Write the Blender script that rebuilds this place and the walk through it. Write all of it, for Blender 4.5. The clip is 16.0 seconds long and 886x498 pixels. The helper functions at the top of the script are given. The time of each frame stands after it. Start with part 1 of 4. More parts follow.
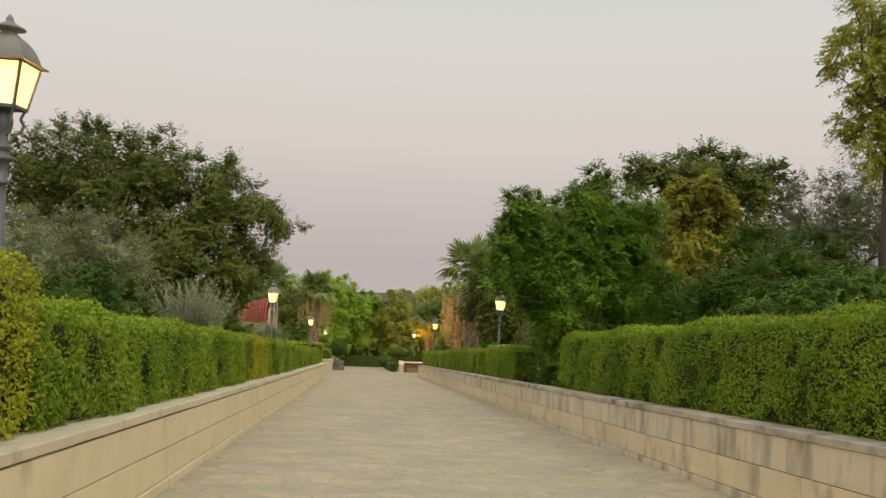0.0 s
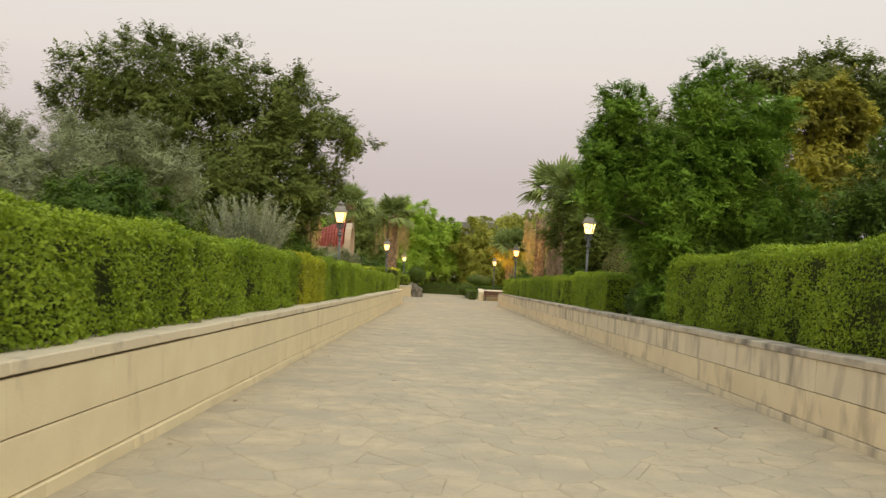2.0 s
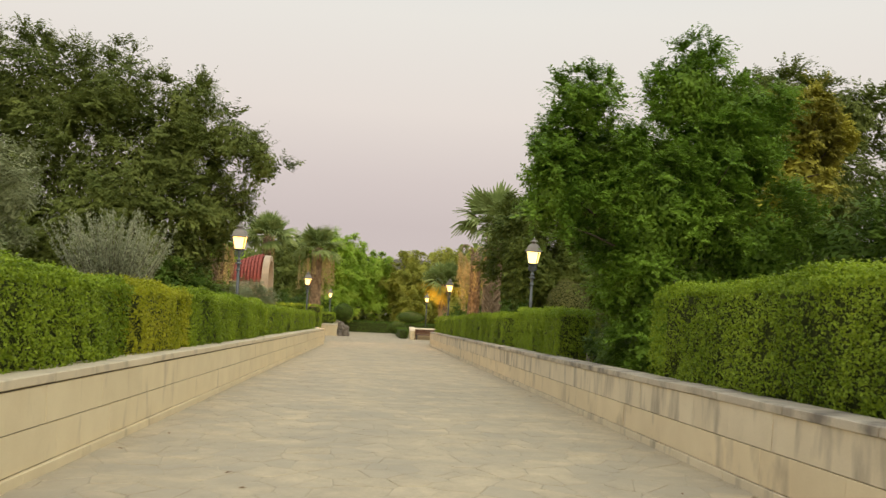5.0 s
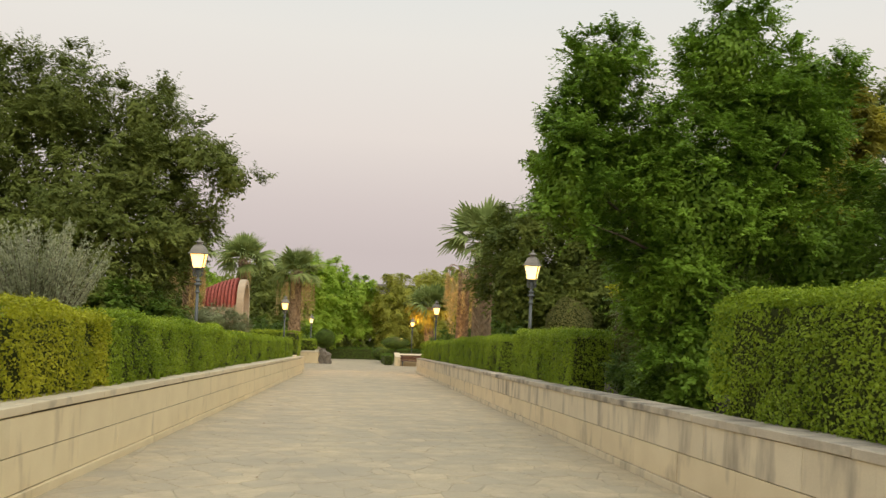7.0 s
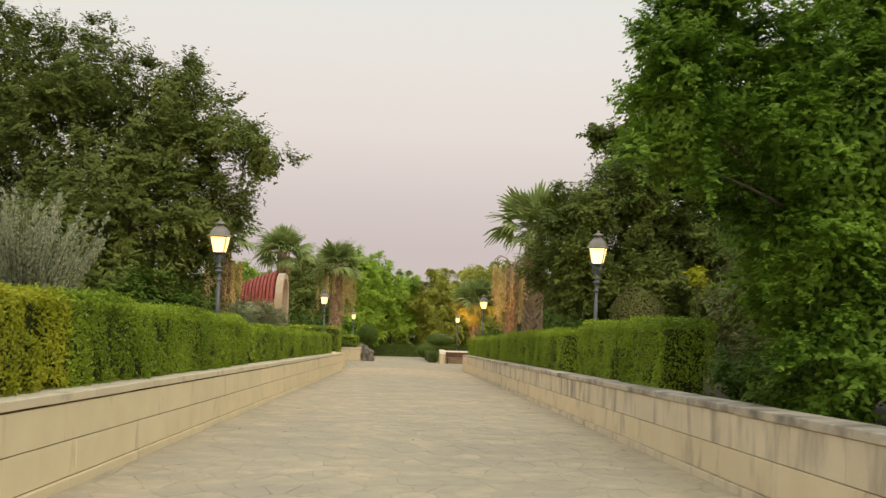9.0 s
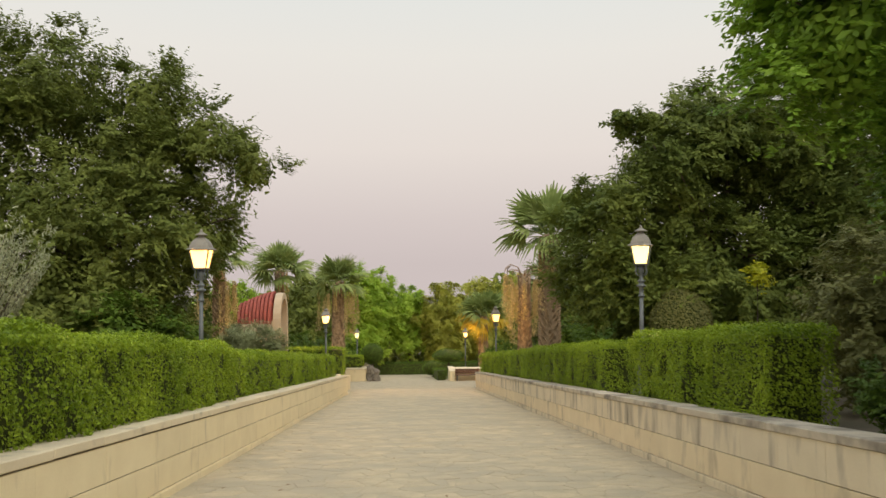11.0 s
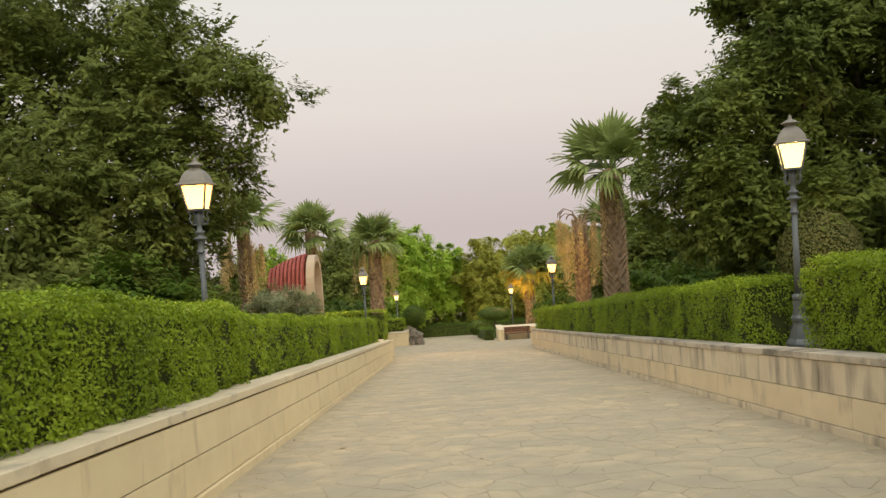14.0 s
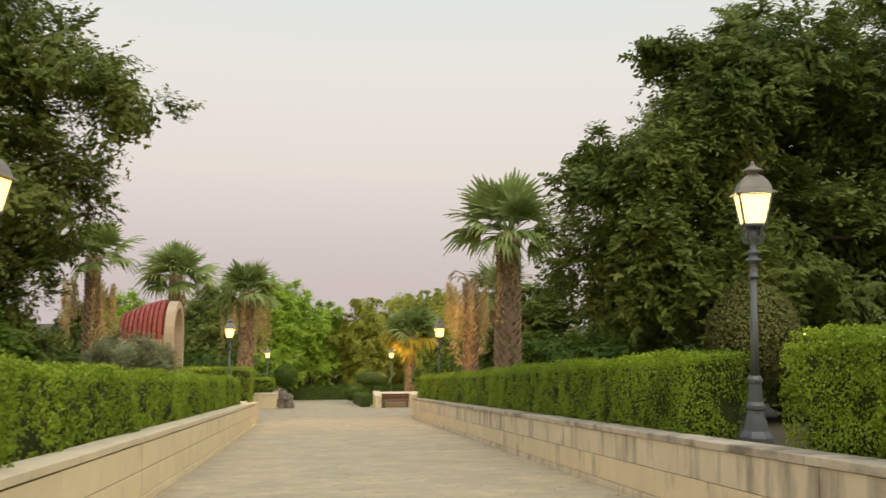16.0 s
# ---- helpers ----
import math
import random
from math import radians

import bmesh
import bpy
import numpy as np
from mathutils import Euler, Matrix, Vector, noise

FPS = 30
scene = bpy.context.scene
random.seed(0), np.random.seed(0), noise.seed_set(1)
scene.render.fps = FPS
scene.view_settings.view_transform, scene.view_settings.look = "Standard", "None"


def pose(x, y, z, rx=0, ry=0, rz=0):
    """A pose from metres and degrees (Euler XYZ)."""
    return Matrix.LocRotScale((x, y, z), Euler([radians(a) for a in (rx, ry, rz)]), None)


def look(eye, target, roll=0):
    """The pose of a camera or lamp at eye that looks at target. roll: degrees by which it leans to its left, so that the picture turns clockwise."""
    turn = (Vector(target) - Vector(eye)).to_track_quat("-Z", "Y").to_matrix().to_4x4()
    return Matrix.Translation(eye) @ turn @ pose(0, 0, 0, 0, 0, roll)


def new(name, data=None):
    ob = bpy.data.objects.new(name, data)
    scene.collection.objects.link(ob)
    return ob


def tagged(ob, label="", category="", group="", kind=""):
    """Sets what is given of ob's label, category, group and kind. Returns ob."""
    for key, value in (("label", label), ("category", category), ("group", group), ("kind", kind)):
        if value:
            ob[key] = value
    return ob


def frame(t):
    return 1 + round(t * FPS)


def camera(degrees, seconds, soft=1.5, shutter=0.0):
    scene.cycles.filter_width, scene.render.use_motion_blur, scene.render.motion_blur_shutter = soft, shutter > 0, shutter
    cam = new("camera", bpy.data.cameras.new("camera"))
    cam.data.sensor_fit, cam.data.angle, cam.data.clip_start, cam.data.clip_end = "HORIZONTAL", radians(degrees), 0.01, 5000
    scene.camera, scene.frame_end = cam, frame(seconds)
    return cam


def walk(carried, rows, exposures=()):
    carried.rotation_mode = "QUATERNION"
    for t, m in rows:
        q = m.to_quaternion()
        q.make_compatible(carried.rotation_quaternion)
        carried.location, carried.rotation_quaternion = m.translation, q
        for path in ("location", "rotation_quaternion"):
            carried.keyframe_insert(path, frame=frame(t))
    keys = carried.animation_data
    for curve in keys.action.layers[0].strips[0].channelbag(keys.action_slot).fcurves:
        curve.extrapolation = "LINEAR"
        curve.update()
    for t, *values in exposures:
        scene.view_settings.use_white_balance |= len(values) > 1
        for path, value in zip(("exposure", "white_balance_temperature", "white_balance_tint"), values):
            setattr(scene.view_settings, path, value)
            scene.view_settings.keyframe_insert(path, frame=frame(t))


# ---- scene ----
cam = camera(61.3, 16.0, soft=1.45, shutter=0.3)
PATH = [
    (0, (0.033, -0.058, 1.481), (0.245, 1.931, 1.516), 2.5),
    (0.5, (0.148, 0.538, 1.372), (0.318, 2.53, 1.389), 4.3),
    (1, (0.179, 1.222, 1.281), (0.27, 3.22, 1.241), 6.1),
    (1.5, (0.269, 1.803, 1.18), (0.291, 3.8, 1.07), 5.9),
    (2, (0.335, 2.498, 1.075), (0.337, 4.492, 0.912), 2.8),
    (2.5, (0.421, 3.124, 1.038), (0.468, 5.123, 0.998), 1.5),
    (3, (0.457, 3.707, 0.965), (0.506, 5.707, 0.983), 2.5),
    (3.5, (0.527, 4.248, 0.893), (0.559, 6.248, 0.887), 1.9),
    (4, (0.612, 4.923, 0.797), (0.664, 6.921, 0.738), 2.0),
    (4.2, (0.676, 5.188, 0.758), (0.827, 7.18, 0.649), 2.5),
    (6.3, (0.822, 7.949, 0.447), (0.994, 9.941, 0.504), 3.5),
    (6.5, (0.867, 8.151, 0.414), (1.052, 10.142, 0.448), 2.8),
    (7, (0.904, 8.769, 0.33), (1.115, 10.758, 0.343), 2.4),
    (7.5, (0.943, 9.405, 0.266), (1.17, 11.392, 0.285), 2.2),
    (8, (1.002, 9.993, 0.184), (1.172, 11.986, 0.197), 4.1),
    (8.2, (1.0, 10.209, 0.131), (1.119, 12.206, 0.132), 4.8),
    (10.3, (0.902, 12.78, -0.15), (1.042, 14.775, -0.141), -1.1),
    (10.5, (0.849, 13.002, -0.146), (0.98, 14.997, -0.144), -0.8),
    (11, (0.748, 13.534, -0.219), (0.844, 15.531, -0.178), -0.3),
    (11.5, (0.588, 14.223, -0.292), (0.617, 16.22, -0.188), -1.9),
    (12, (0.477, 14.829, -0.401), (0.502, 16.828, -0.332), -4.1),
    (12.5, (0.37, 15.462, -0.486), (0.385, 17.462, -0.472), -5.3),
    (13, (0.322, 16.048, -0.572), (0.335, 18.048, -0.614), -4.6),
    (13.5, (0.275, 16.672, -0.659), (0.276, 18.671, -0.718), -4.0),
    (14, (0.248, 17.27, -0.742), (0.256, 19.269, -0.801), -3.6),
    (14.5, (0.239, 17.887, -0.811), (0.269, 19.886, -0.846), -2.4),
    (15, (0.185, 18.503, -0.91), (0.278, 20.501, -0.899), -0.1),
    (15.5, (0.203, 19.12, -0.976), (0.384, 21.111, -0.931), 1.3),
    (16, (0.24, 19.712, -1.016), (0.563, 21.683, -0.912), 0.6),
]
walk(cam, [(t, look(eye, target, roll)) for t, eye, target, roll in PATH],
     exposures=[(0.0, -0.15), (1.5, 0.08), (16.0, 0.08)])

# ---- light ----
SLOPE = 0.1272
LEVEL = 0.04
FACE_L, FACE_R = -1.90, 4.20      # wall faces on both sides of the ramp
BED = 0.70                        # soil of the beds above the paving
COPE = 0.83


def ground(y):
    return LEVEL - SLOPE * y


sky = bpy.data.worlds.new("dusk_sky")
scene.world = sky
sky.use_nodes = True
nt = sky.node_tree
nt.nodes.clear()
w_out = nt.nodes.new("ShaderNodeOutputWorld")
w_bg = nt.nodes.new("ShaderNodeBackground")
w_co = nt.nodes.new("ShaderNodeTexCoord")
w_se = nt.nodes.new("ShaderNodeSeparateXYZ")
w_ra = nt.nodes.new("ShaderNodeValToRGB")
nt.links.new(w_co.outputs["Generated"], w_se.inputs[0])
nt.links.new(w_se.outputs["Z"], w_ra.inputs["Fac"])
nt.links.new(w_ra.outputs["Color"], w_bg.inputs["Color"])
nt.links.new(w_bg.outputs["Background"], w_out.inputs["Surface"])
ramp = w_ra.color_ramp
ramp.elements[0].position, ramp.elements[0].color = 0.0, (0.58, 0.50, 0.485, 1)
ramp.elements[1].position, ramp.elements[1].color = 1.0, (0.92, 0.98, 1.04, 1)
for p, c in ((0.06, (0.64, 0.56, 0.535, 1)), (0.15, (0.75, 0.68, 0.63, 1)), (0.27, (0.775, 0.745, 0.693, 1)), (0.42, (0.70, 0.745, 0.735, 1))):
    e = ramp.elements.new(p)
    e.color = c
w_bg.inputs["Strength"].default_value = 1.0

sun = new("sun", bpy.data.lights.new("sun", "SUN"))
sun.data.energy, sun.data.angle, sun.data.color = 1.5, radians(60), (1.0, 0.91, 0.76)
sun.matrix_world = look((5, -11, 17), (0, 6, 0))


# ---- materials ----
def mat(name, a, b, rough=0.8, scale=6.0, fine=60.0, bump=0.2, metal=0.0, rand=0.0, spec=0.4, stretch=(1, 1, 1), stain=None, stain_scale=(2, 2, 2), stain_at=(0.5, 0.7), piece_mix=None):
    m = bpy.data.materials.new(name)
    m.use_nodes = True
    n, l = m.node_tree.nodes, m.node_tree.links
    p = n["Principled BSDF"]
    p.inputs["Roughness"].default_value, p.inputs["Metallic"].default_value = rough, metal
    p.inputs["Specular IOR Level"].default_value = spec
    geo = n.new("ShaderNodeNewGeometry")
    mp = n.new("ShaderNodeMapping")
    mp.inputs["Scale"].default_value = stretch
    l.new(geo.outputs["Position"], mp.inputs["Vector"])
    t1, t2 = n.new("ShaderNodeTexNoise"), n.new("ShaderNodeTexNoise")
    for t, s, d in ((t1, scale, 5), (t2, fine, 4)):
        t.inputs["Scale"].default_value, t.inputs["Detail"].default_value = s, d
        l.new(mp.outputs["Vector"], t.inputs["Vector"])
    mix = n.new("ShaderNodeMix")
    mix.data_type = "RGBA"
    mix.inputs["A"].default_value, mix.inputs["B"].default_value = (*a, 1), (*b, 1)
    rg = n.new("ShaderNodeMapRange")
    rg.inputs["From Min"].default_value, rg.inputs["From Max"].default_value = 0.3, 0.7
    add = n.new("ShaderNodeMath")
    add.operation = "MULTIPLY_ADD"
    add.inputs[1].default_value, add.inputs[2].default_value = 0.35, 0.0
    l.new(t2.outputs["Fac"], add.inputs[0])
    sm = n.new("ShaderNodeMath")
    sm.operation = "MULTIPLY_ADD"
    sm.inputs[1].default_value = 0.65
    l.new(t1.outputs["Fac"], sm.inputs[0])
    l.new(add.outputs[0], sm.inputs[2])
    l.new(sm.outputs[0], rg.inputs["Value"])
    l.new(rg.outputs["Result"], mix.inputs["Factor"])
    col = mix.outputs["Result"]
    if rand:
        oi = n.new("ShaderNodeObjectInfo")
        isl = n.new("ShaderNodeMath")
        isl.operation = "ADD"
        l.new(oi.outputs["Random"], isl.inputs[0])
        l.new(geo.outputs["Random Per Island"], isl.inputs[1])
        fr = n.new("ShaderNodeMath")
        fr.operation = "FRACT"
        l.new(isl.outputs[0], fr.inputs[0])
        mr = n.new("ShaderNodeMapRange")
        mr.inputs["To Min"].default_value, mr.inputs["To Max"].default_value = 1 - rand, 1 + rand
        l.new(fr.outputs[0], mr.inputs["Value"])
        hv = n.new("ShaderNodeHueSaturation")
        l.new(mr.outputs["Result"], hv.inputs["Value"])
        l.new(col, hv.inputs["Color"])
        col = hv.outputs["Color"]
        if piece_mix:
            f2 = n.new("ShaderNodeMath")
            f2.operation = "MULTIPLY"
            f2.inputs[1].default_value = 7.31
            l.new(fr.outputs[0], f2.inputs[0])
            f3 = n.new("ShaderNodeMath")
            f3.operation = "FRACT"
            l.new(f2.outputs[0], f3.inputs[0])
            f4 = n.new("ShaderNodeMapRange")
            f4.inputs["From Min"].default_value, f4.inputs["To Max"].default_value = 0.35, 0.7
            l.new(f3.outputs[0], f4.inputs["Value"])
            m4 = n.new("ShaderNodeMix")
            m4.data_type = "RGBA"
            m4.inputs["B"].default_value = (*piece_mix, 1)
            l.new(col, m4.inputs["A"])
            l.new(f4.outputs["Result"], m4.inputs["Factor"])
            col = m4.outputs["Result"]
    if stain:
        mp2 = n.new("ShaderNodeMapping")
        mp2.inputs["Scale"].default_value = stain_scale
        l.new(geo.outputs["Position"], mp2.inputs["Vector"])
        t3 = n.new("ShaderNodeTexNoise")
        t3.inputs["Scale"].default_value, t3.inputs["Detail"].default_value = 1.0, 6
        l.new(mp2.outputs["Vector"], t3.inputs["Vector"])
        r3 = n.new("ShaderNodeMapRange")
        r3.inputs["From Min"].default_value, r3.inputs["From Max"].default_value = stain_at
        r3.inputs["To Max"].default_value = 0.85
        l.new(t3.outputs["Fac"], r3.inputs["Value"])
        m3 = n.new("ShaderNodeMix")
        m3.data_type = "RGBA"
        m3.inputs["B"].default_value = (*stain, 1)
        l.new(col, m3.inputs["A"])
        l.new(r3.outputs["Result"], m3.inputs["Factor"])
        col = m3.outputs["Result"]
    l.new(col, p.inputs["Base Color"])
    if bump:
        bp = n.new("ShaderNodeBump")
        bp.inputs["Strength"].default_value, bp.inputs["Distance"].default_value = bump, 0.02
        l.new(sm.outputs[0], bp.inputs["Height"])
        l.new(bp.outputs["Normal"], p.inputs["Normal"])
    return m


def leaf_mat(name, dark, light, through_light=0.35, rough=0.55, patch=0.65):
    """Foliage: a colour between dark and light per leaf and per patch, some light passing through."""
    m = bpy.data.materials.new(name)
    m.use_nodes = True
    n, l = m.node_tree.nodes, m.node_tree.links
    p, out = n["Principled BSDF"], n["Material Output"]
    p.inputs["Roughness"].default_value = rough
    p.inputs["Specular IOR Level"].default_value = 0.18
    geo = n.new("ShaderNodeNewGeometry")
    t1 = n.new("ShaderNodeTexNoise")
    t1.inputs["Scale"].default_value, t1.inputs["Detail"].default_value = 0.9, 3
    l.new(geo.outputs["Position"], t1.inputs["Vector"])
    r1 = n.new("ShaderNodeMapRange")
    r1.inputs["From Min"].default_value, r1.inputs["From Max"].default_value = 0.32, 0.68
    l.new(t1.outputs["Fac"], r1.inputs["Value"])
    av = n.new("ShaderNodeMix")
    av.inputs["Factor"].default_value = patch
    l.new(geo.outputs["Random Per Island"], av.inputs["A"])
    l.new(r1.outputs["Result"], av.inputs["B"])
    mix = n.new("ShaderNodeMix")
    mix.data_type = "RGBA"
    mix.inputs["A"].default_value, mix.inputs["B"].default_value = (*dark, 1), (*light, 1)
    l.new(av.outputs["Result"], mix.inputs["Factor"])
    l.new(mix.outputs["Result"], p.inputs["Base Color"])
    tr = n.new("ShaderNodeBsdfTranslucent")
    l.new(mix.outputs["Result"], tr.inputs["Color"])
    ms = n.new("ShaderNodeMixShader")
    ms.inputs["Fac"].default_value = through_light
    l.new(p.outputs["BSDF"], ms.inputs[1])
    l.new(tr.outputs["BSDF"], ms.inputs[2])
    l.new(ms.outputs["Shader"], out.inputs["Surface"])
    return m


def glow_mat(name, colour, strength):
    m = bpy.data.materials.new(name)
    m.use_nodes = True
    n = m.node_tree.nodes
    p = n["Principled BSDF"]
    p.inputs["Base Color"].default_value = (0.9, 0.85, 0.7, 1)
    p.inputs["Roughness"].default_value = 0.2
    p.inputs["Emission Color"].default_value, p.inputs["Emission Strength"].default_value = (*colour, 1), strength
    return m


M_BLOCK_L = mat("cream_limestone", (0.84, 0.715, 0.46), (0.75, 0.62, 0.385), 0.85, 2.6, 60, 0.3, rand=0.035, stain=(0.36, 0.275, 0.17), stain_scale=(4.5, 4.5, 1.1), stain_at=(0.60, 0.9))
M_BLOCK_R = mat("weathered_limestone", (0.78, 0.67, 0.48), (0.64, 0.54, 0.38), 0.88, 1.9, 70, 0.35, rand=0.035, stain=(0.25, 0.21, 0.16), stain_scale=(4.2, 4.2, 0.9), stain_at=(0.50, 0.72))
M_BLOCK_LOW = mat("warm_limestone_course", (0.80, 0.67, 0.45), (0.69, 0.56, 0.36), 0.88, 1.9, 70, 0.35, rand=0.04, stain=(0.36, 0.29, 0.2), stain_scale=(3.2, 3.2, 1.4), stain_at=(0.54, 0.74))
M_COPE_L = mat("pale_coping_stone", (0.76, 0.65, 0.45), (0.64, 0.54, 0.37), 0.85, 2.2, 60, 0.3, rand=0.05, stain=(0.30, 0.26, 0.2), stain_scale=(3, 3, 3), stain_at=(0.56, 0.8))
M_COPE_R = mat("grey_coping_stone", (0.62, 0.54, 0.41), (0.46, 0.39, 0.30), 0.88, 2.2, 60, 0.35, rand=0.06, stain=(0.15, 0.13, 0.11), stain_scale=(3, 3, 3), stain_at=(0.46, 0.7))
M_MORTAR = mat("dark_joint_mortar", (0.15, 0.115, 0.075), (0.10, 0.08, 0.055), 0.95, 8, 90, 0.2)
M_FLAG = mat("flagstone", (0.60, 0.498, 0.322), (0.40, 0.334, 0.225), 0.78, 4.2, 26, 0.8, rand=0.05, spec=0.35, stain=(0.375, 0.327, 0.238), stain_scale=(0.9, 1.7, 1.0), stain_at=(0.42, 0.7), piece_mix=(0.41, 0.356, 0.255))
M_BEDDING = mat("paving_mortar", (0.56, 0.475, 0.32), (0.28, 0.24, 0.17), 0.9, 2.4, 40, 0.4)
M_SOIL = mat("dry_soil", (0.11, 0.085, 0.055), (0.06, 0.055, 0.03), 0.95, 1.5, 30, 0.6)
M_IRON = mat("grey_cast_iron", (0.17, 0.18, 0.175), (0.11, 0.12, 0.12), 0.5, 5, 80, 0.15, metal=0.3)
M_ROOFIRON = mat("lantern_roof_metal", (0.30, 0.27, 0.22), (0.21, 0.19, 0.16), 0.55, 6, 60, 0.15, metal=0.2)
M_BARK = mat("bark", (0.13, 0.10, 0.07), (0.07, 0.055, 0.04), 0.9, 3, 30, 0.8, stretch=(1, 1, 0.25))
M_PALMBARK = mat("palm_trunk_fibre", (0.42, 0.30, 0.18), (0.22, 0.15, 0.09), 0.92, 5, 40, 0.7, rand=0.3)
M_TILE = mat("red_roof_tile", (0.40, 0.10, 0.07), (0.30, 0.075, 0.06), 0.75, 4, 60, 0.2, rand=0.15)
M_ARCH = mat("tan_arch_stone", (0.58, 0.46, 0.32), (0.46, 0.36, 0.25), 0.85, 3, 50, 0.3)
M_BENCH = mat("brown_bench_wood", (0.20, 0.10, 0.055), (0.12, 0.06, 0.035), 0.6, 4, 60, 0.3, stretch=(0.3, 4, 4))
M_ROCK = mat("rough_grey_rock", (0.30, 0.26, 0.205), (0.12, 0.105, 0.085), 0.9, 3, 30, 0.8)
M_DRY = leaf_mat("dry_palm_leaf", (0.46, 0.34, 0.14), (0.78, 0.62, 0.30), 0.3)
M_GLOW_W = glow_mat("warm_lantern_glass", (1.0, 0.50, 0.10), 4.0)
M_GLOW_Y = glow_mat("pale_lantern_glass", (1.0, 0.68, 0.17), 2.9)
L_HEDGE = leaf_mat("hedge_leaf", (0.125, 0.205, 0.012), (0.42, 0.535, 0.045), 0.35, 0.45, 0.5)
L_HEDGE_Y = leaf_mat("yellowish_hedge_leaf", (0.25, 0.29, 0.01), (0.62, 0.6, 0.05), 0.35, 0.45)
# near-black green: shade between the leaves is put into the core's colour
L_CORE = mat("shaded_hedge_inside", (0.03, 0.042, 0.008), (0.07, 0.085, 0.014), 0.9, 9, 40, 0.8)
L_DARK = leaf_mat("dark_tree_leaf", (0.10, 0.135, 0.028), (0.27, 0.31, 0.068), 0.34)
L_DARKR = leaf_mat("dark_olive_tree_leaf", (0.085, 0.125, 0.026), (0.24, 0.285, 0.062), 0.38)
L_GLOSSY = leaf_mat("glossy_green_leaf", (0.09, 0.18, 0.018), (0.325, 0.49, 0.06), 0.38, 0.4)
L_OLIVE = leaf_mat("grey_olive_leaf", (0.19, 0.22, 0.085), (0.48, 0.5, 0.27), 0.3)
L_OLIVE_D = leaf_mat("dark_olive_grey_leaf", (0.12, 0.15, 0.06), (0.31, 0.34, 0.17), 0.3)
L_GREY = leaf_mat("silver_shrub_leaf", (0.24, 0.27, 0.14), (0.56, 0.57, 0.36), 0.3)
L_YELLOW = leaf_mat("yellow_leaf", (0.13, 0.13, 0.03), (0.68, 0.62, 0.09), 0.35, patch=0.8)
L_BRIGHT = leaf_mat("bright_green_leaf", (0.23, 0.38, 0.035), (0.58, 0.72, 0.11), 0.45)
L_TAWNY = leaf_mat("tawny_green_leaf", (0.27, 0.30, 0.045), (0.64, 0.62, 0.13), 0.45)
L_BUSH = leaf_mat("deep_green_bush_leaf", (0.058, 0.112, 0.014), (0.175, 0.265, 0.034), 0.3)
L_BROWN = leaf_mat("brown_clipped_leaf", (0.13, 0.14, 0.045), (0.26, 0.26, 0.09), 0.3)
L_PALM = leaf_mat("palm_leaf", (0.16, 0.22, 0.06), (0.42, 0.49, 0.17), 0.3, 0.45)
L_PALM_Y = leaf_mat("yellowing_palm_leaf", (0.4, 0.3, 0.03), (0.75, 0.52, 0.06), 0.3, 0.45)


# ---- builders ----
def mesh_of(name, verts, faces, material, smooth=False):
    me = bpy.data.meshes.new(name)
    me.from_pydata(verts, [], faces)
    if smooth:
        me.polygons.foreach_set("use_smooth", [True] * len(me.polygons))
    me.materials.append(material)
    me.update()
    return me


def bm_mesh(name, bm, material, smooth=False):
    bmesh.ops.recalc_face_normals(bm, faces=bm.faces)
    me = bpy.data.meshes.new(name)
    bm.to_mesh(me)
    bm.free()
    if smooth:
        me.polygons.foreach_set("use_smooth", [True] * len(me.polygons))
    me.materials.append(material)
    return me


def part(name, data, parent, label="", at=None):
    ob = new(name, data)
    ob.parent = parent
    if at is not None:
        ob.matrix_basis = at
    if label:
        tagged(ob, label)
    return ob


def thing(name, x, y, z, label, category, group="", turn=0):
    ob = new(name)
    ob.empty_display_size = 0.2
    ob.matrix_basis = pose(x, y, z, 0, 0, turn)
    return tagged(ob, label, category, group)


def box_bm(x0, x1, y0, y1, z0, z1, shear=0.0, bevel=0.0):
    bm = bmesh.new()
    bmesh.ops.create_cube(bm, size=1)
    for v in bm.verts:
        v.co = Vector((x0 + (v.co.x + 0.5) * (x1 - x0), y0 + (v.co.y + 0.5) * (y1 - y0), z0 + (v.co.z + 0.5) * (z1 - z0)))
    if bevel:
        bmesh.ops.bevel(bm, geom=bm.edges[:], offset=bevel, segments=1, affect="EDGES")
    for v in bm.verts:
        v.co.z -= shear * v.co.y
    return bm


def lathe(profile, sides=16, turn=0.0):
    """A turned shape from (radius, height) rows, closed above and below."""
    verts, faces = [], []
    for r, z in profile:
        for k in range(sides):
            a = 2 * math.pi * (k + turn) / sides
            verts.append((r * math.cos(a), r * math.sin(a), z))
    for i in range(len(profile) - 1):
        for k in range(sides):
            a, b = i * sides + k, i * sides + (k + 1) % sides
            faces.append((a, b, b + sides, a + sides))
    faces.append(tuple(range(sides))[::-1])
    faces.append(tuple(range((len(profile) - 1) * sides, len(profile) * sides)))
    return verts, faces


